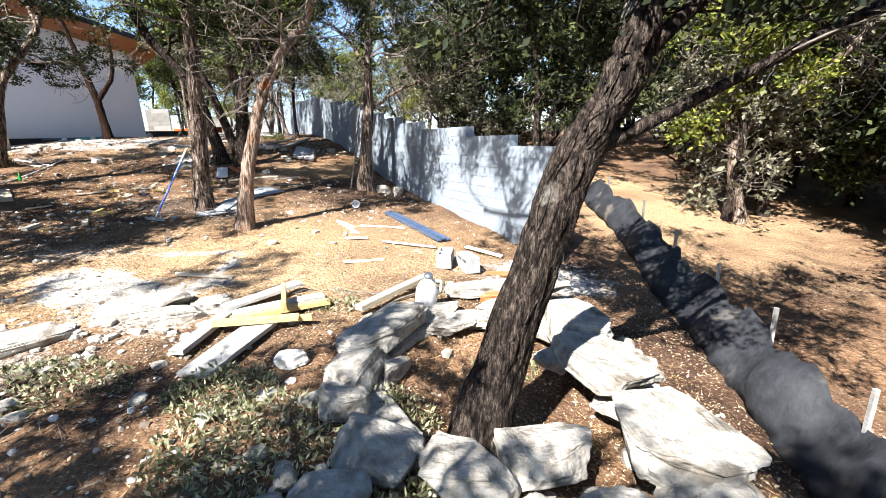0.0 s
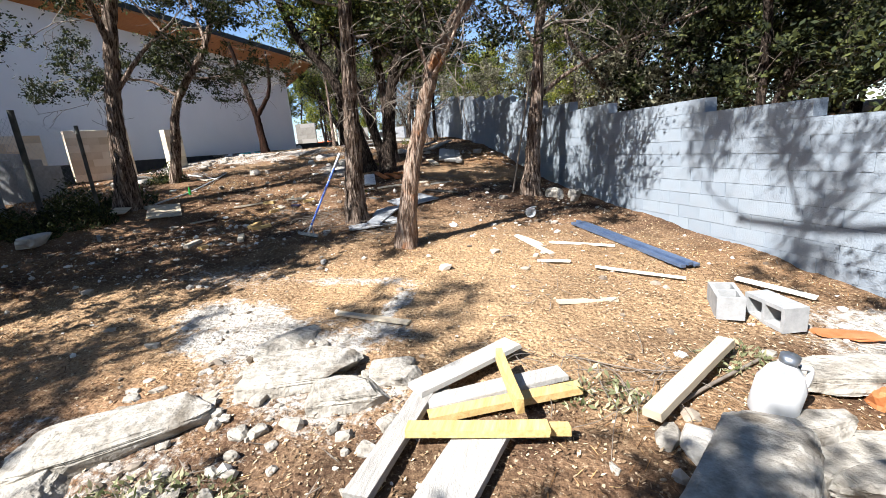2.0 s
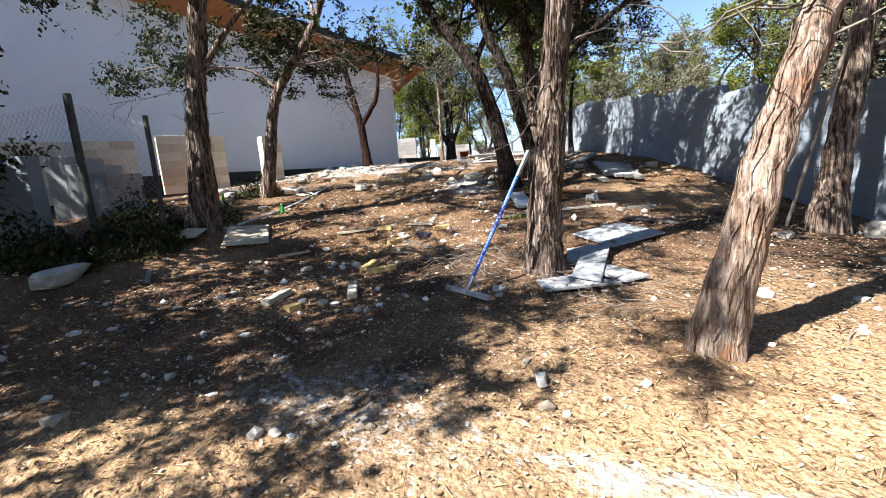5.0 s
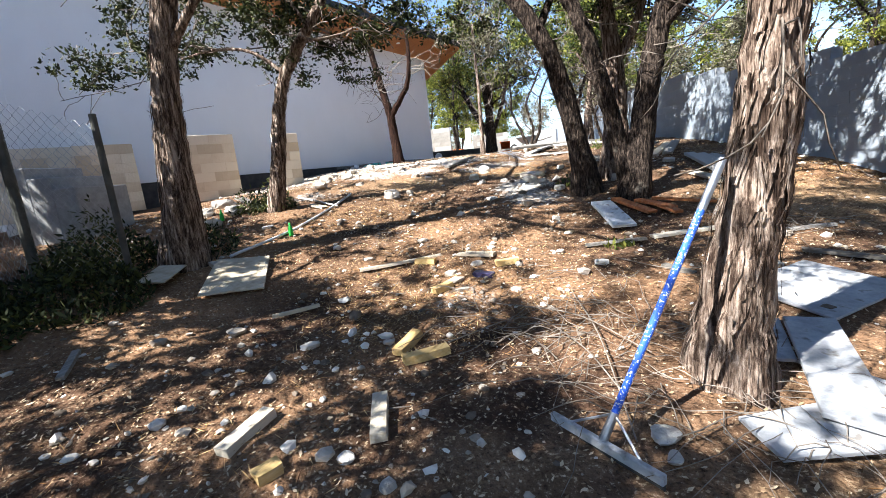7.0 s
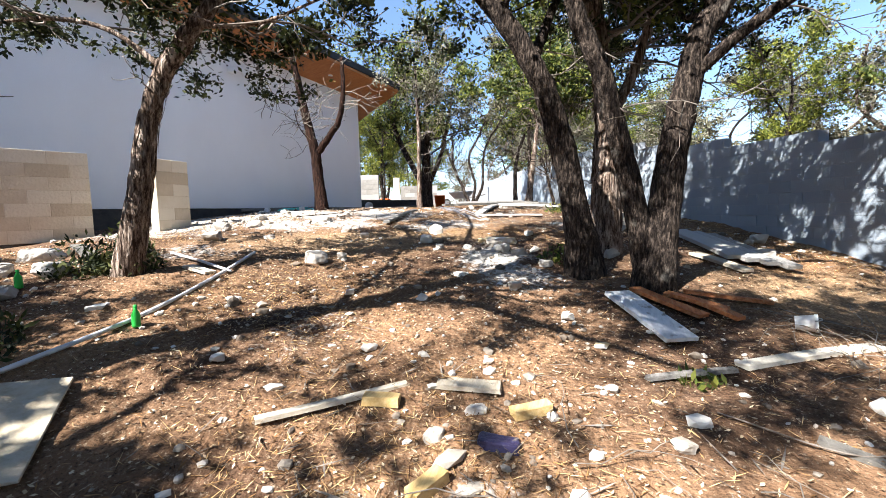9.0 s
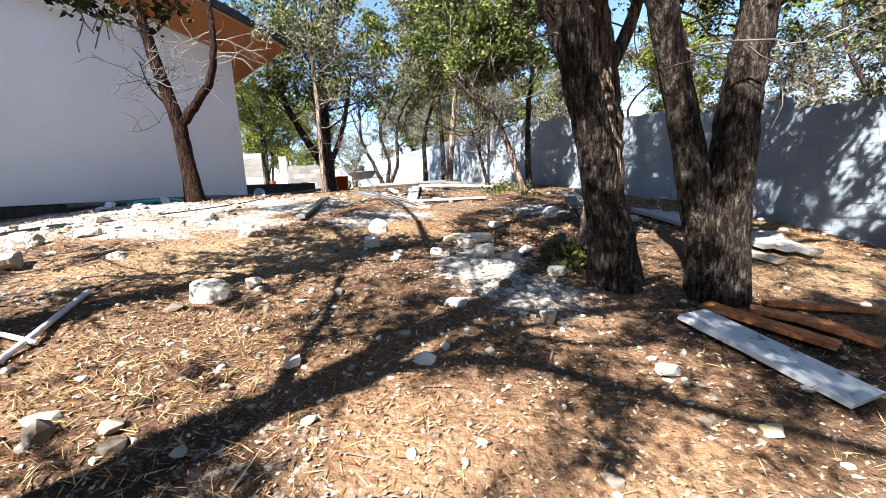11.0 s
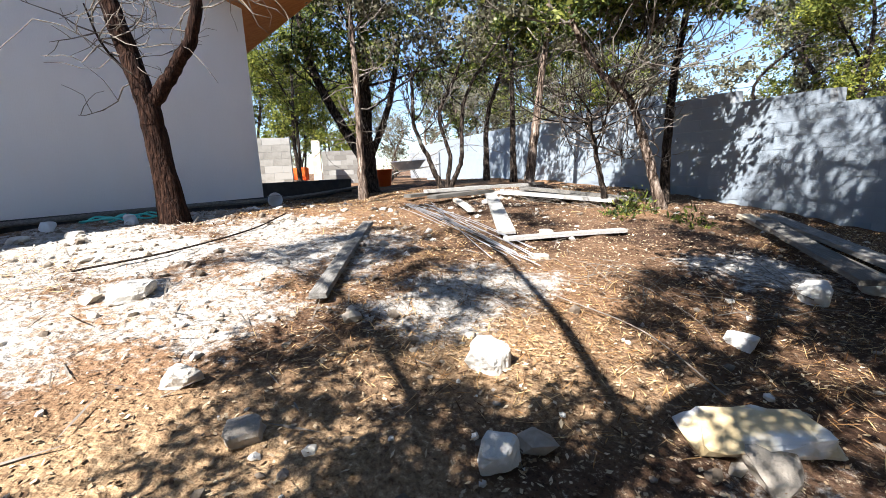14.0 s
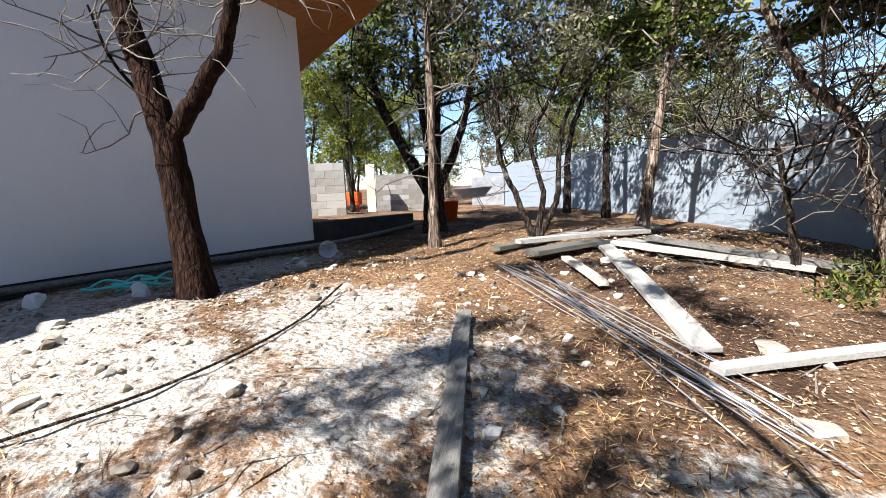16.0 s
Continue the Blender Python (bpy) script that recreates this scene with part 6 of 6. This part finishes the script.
# ---- low walls ----
def stone_pier(at, width, z0, z1, turn, label, name="stone_pier", thick=0.18, mat="lime_panel", course=0.19, unit=0.42):
    """A short wall of coursed blocks, each a piece of its own."""
    root = base_empty(name, pose(at[0], at[1], z0, 0, 0, turn), label, "wall")
    part("core", box(width - 0.012, thick - 0.012, z1 - z0 - 0.01, (0, 0, (z1 - z0) / 2)), M["mortar"] if "block" in mat else M["lime_panel"], root)
    rows = max(1, round((z1 - z0) / course))
    h = (z1 - z0) / rows
    cols = max(1, round(width / unit))
    wide = width / cols
    shared = {}
    for r in range(rows):
        cuts = [0] + [wide * (k + (0.5 if r % 2 else 0)) for k in range(0 if r % 2 else 1, cols)] + [width]
        for a, b in zip(cuts, cuts[1:]):
            key = round(b - a, 3)
            if key not in shared:
                bm = box(b - a - 0.004, thick, h - 0.004, bevel=0.004)
                me = bpy.data.meshes.new("block")
                bm.to_mesh(me)
                bm.free()
                me.materials.append(M[mat])
                shared[key] = me
            ob = new("block", shared[key])
            ob.parent = root
            ob.matrix_basis = Matrix.Translation(((a + b) / 2 - width / 2, 0, h * (r + 0.5)))


hd = math.degrees(math.atan2(HD.y, HD.x))
stone_pier((-13.43, 10.64), 1.42, 1.75, 3.08, hd, "cream limestone block stub wall in front of the house")
stone_pier((-14.75, 9.55), 0.95, 1.7, 3.05, hd, "cream limestone block stub wall near the fence")
stone_pier((-15.75, 8.75), 1.5, 1.7, 3.1, hd, "cream limestone block stub wall behind the fence")
stone_pier((-12.3, 11.95), 0.55, 1.85, 3.0, hd + 20, "narrow cream limestone pier by the bent tree")
stone_pier((-14.95, 23.1), 1.05, 2.1, 3.75, 20, "rough grey block garden wall with raked joints", "garden_wall", 0.2, "rough_block", 0.2, 0.45)
stone_pier((-14.3, 27.4), 1.9, 2.0, 3.5, 20, "grey rendered low wall at the end of the yard", "garden_wall", 0.2, "rough_block", 0.2, 0.45)
stone_pier((-15.0, 26.2), 0.3, 2.0, 3.85, 20, "pale gate pillar at the end of the yard", "gate_pillar", 0.3, "lime_panel")
stone_pier((-11.6, 6.0), 2.6, 0.9, 2.3, 24, "pale grey retaining wall below the porch", "retaining_wall", 0.2, "block", 0.2, 0.45)
steps = base_empty("porch_steps", pose(-12.15, 8.02, 1.2, 0, 0, 25.6), "three weathered grey concrete steps beside the porch wall", "steps")
for k, (sx, top) in enumerate([(-0.36, 1.27), (-0.04, 1.12), (0.29, 0.96)]):
    part("step", box(0.33, 0.85, top, (sx, 0, top / 2), 0.012), M["concrete"], steps)


def leaning_pole():
    a, b = Vector((-2.18, 10.02, lie(-2.18, 10.02) + 0.01)), Vector((-1.74, 9.93, 2.95))
    root = base_empty("pole", Matrix.Translation(a), "thin weathered grey pole leaning on the gnarled tree", "pole")
    part("shaft", rod(0.018, (b - a).length, 10, (b - a).to_track_quat("Z", "Y").to_matrix().to_4x4()), M["twig"], root)


leaning_pole()
for k, (x, y, sx, sy) in enumerate([(-1.38, 9.86, 0.36, 0.2), (-1.02, 9.80, 0.26, 0.2)]):
    rock(x, y, (sx, sy, 0.2), 640 + k, "broken pale block lying at the foot of the wall", turn=-25 + 12 * k, mat="limestone", name="broken_block", sink=0.15)
stone_pier((-12.1, 8.1), 0.5, 1.2, 1.95, 24, "grey concrete lower step block by the porch", "porch_step", 0.5, "block", 0.33, 0.5)


def barrier(x, y):
    root = base_empty("safety_barrier", pose(x, y, lie(x, y), 0, 0, 20), "orange plastic safety barrier behind the gate", "barrier")
    part("panel", box(0.9, 0.08, 0.5, (0, 0, 0.55), 0.02), M["orange_plastic"], root)
    for s in (-1, 1):
        part("foot", box(0.1, 0.4, 0.3, (0.3 * s, 0, 0.15), 0.02), M["orange_plastic"], root)


barrier(-16.5, 27.5)
sheet([(-11.4, 26.0), (-10.4, 26.3), (-10.4, 26.6), (-11.4, 26.3)], 0.9, "painted", "white panel standing behind the wheelbarrow", "panel", 0.1)


# ---- low plants ----
def weed_patch(x, y, rx, ry, n, size, label, mat="weed", name="weed", height=0.18, seed=0):
    rng = np.random.default_rng(seed)
    a = rng.uniform(0, 6.28, n)
    r = np.sqrt(rng.random(n))
    px, py = x + rx * r * np.cos(a), y + ry * r * np.sin(a)
    pz = land(px, py) + rng.random(n) ** 1.5 * height * (1.15 - r)
    d = rng.normal(0, 1, (n, 3)) + np.array([0, 0, 0.8])
    d /= np.linalg.norm(d, axis=1)[:, None]
    b = np.cross(d, rng.normal(0, 1, (n, 3)))
    b /= np.linalg.norm(b, axis=1)[:, None]
    s = size * rng.uniform(0.5, 1.5, (n, 1))
    p = np.stack([px, py, pz], -1)
    V = np.stack([p, p + d * s * 0.6 + b * s * 0.22, p + d * s * 1.3, p + d * s * 0.6 - b * s * 0.22], 1).reshape(-1, 3)
    o = np.array([x, y, lie(x, y)])
    ob = mesh_object(name, V - o, np.arange(n * 4).reshape(-1, 4), M[mat])
    ob.location = o
    tagged(ob, label, "weeds", kind="stuff")


for k, (x, y, rx, ry, n) in enumerate([(-1.1, 2.1, 0.55, 0.5, 1700), (-2.9, 2.7, 0.7, 0.35, 1100), (0.1, 1.75, 0.7, 0.25, 1600), (-1.5, 2.6, 0.4, 0.3, 900), (-0.3, 2.6, 0.3, 0.2, 500), (-3.7, 2.2, 0.5, 0.3, 1000),
                                       (0.55, 3.25, 0.3, 0.2, 300), (-1.0, 4.0, 0.3, 0.15, 250), (-0.15, 4.55, 0.25, 0.2, 260)]):
    weed_patch(x, y, rx, ry, n, 0.035, "low grey-green weeds growing on the earth", seed=k)
for k, (x, y, rx, ry, n, h) in enumerate([(-9.3, 6.9, 0.7, 0.5, 2600, 0.55), (-10.0, 7.4, 0.6, 0.5, 2200, 0.7), (-9.6, 6.2, 0.8, 0.4, 2000, 0.4), (-10.4, 6.3, 0.6, 0.4, 1600, 0.5), (-9.6, 8.2, 0.5, 0.4, 900, 0.4),
                                          (-10.15, 9.75, 0.35, 0.3, 900, 0.5), (-10.4, 9.5, 0.3, 0.3, 500, 0.4)]):
    weed_patch(x, y, rx, ry, n, 0.05, "dark green bushy undergrowth beside the fence", "leaf_juniper", "undergrowth", h, 20 + k)
for k, (x, y, rx, ry, n, h) in enumerate([(-6.3, 16.6, 0.25, 0.22, 260, 0.35), (-6.6, 16.3, 0.2, 0.2, 140, 0.25), (-5.9, 15.9, 0.25, 0.25, 130, 0.25), (-5.2, 9.6, 0.12, 0.1, 80, 0.05), (-6.1, 11.9, 0.3, 0.25, 260, 0.2)]):
    weed_patch(x, y, rx, ry, n, 0.05, "bright green seedling leaves near the slender trees", "leaf_oak", "undergrowth", h, 40 + k)
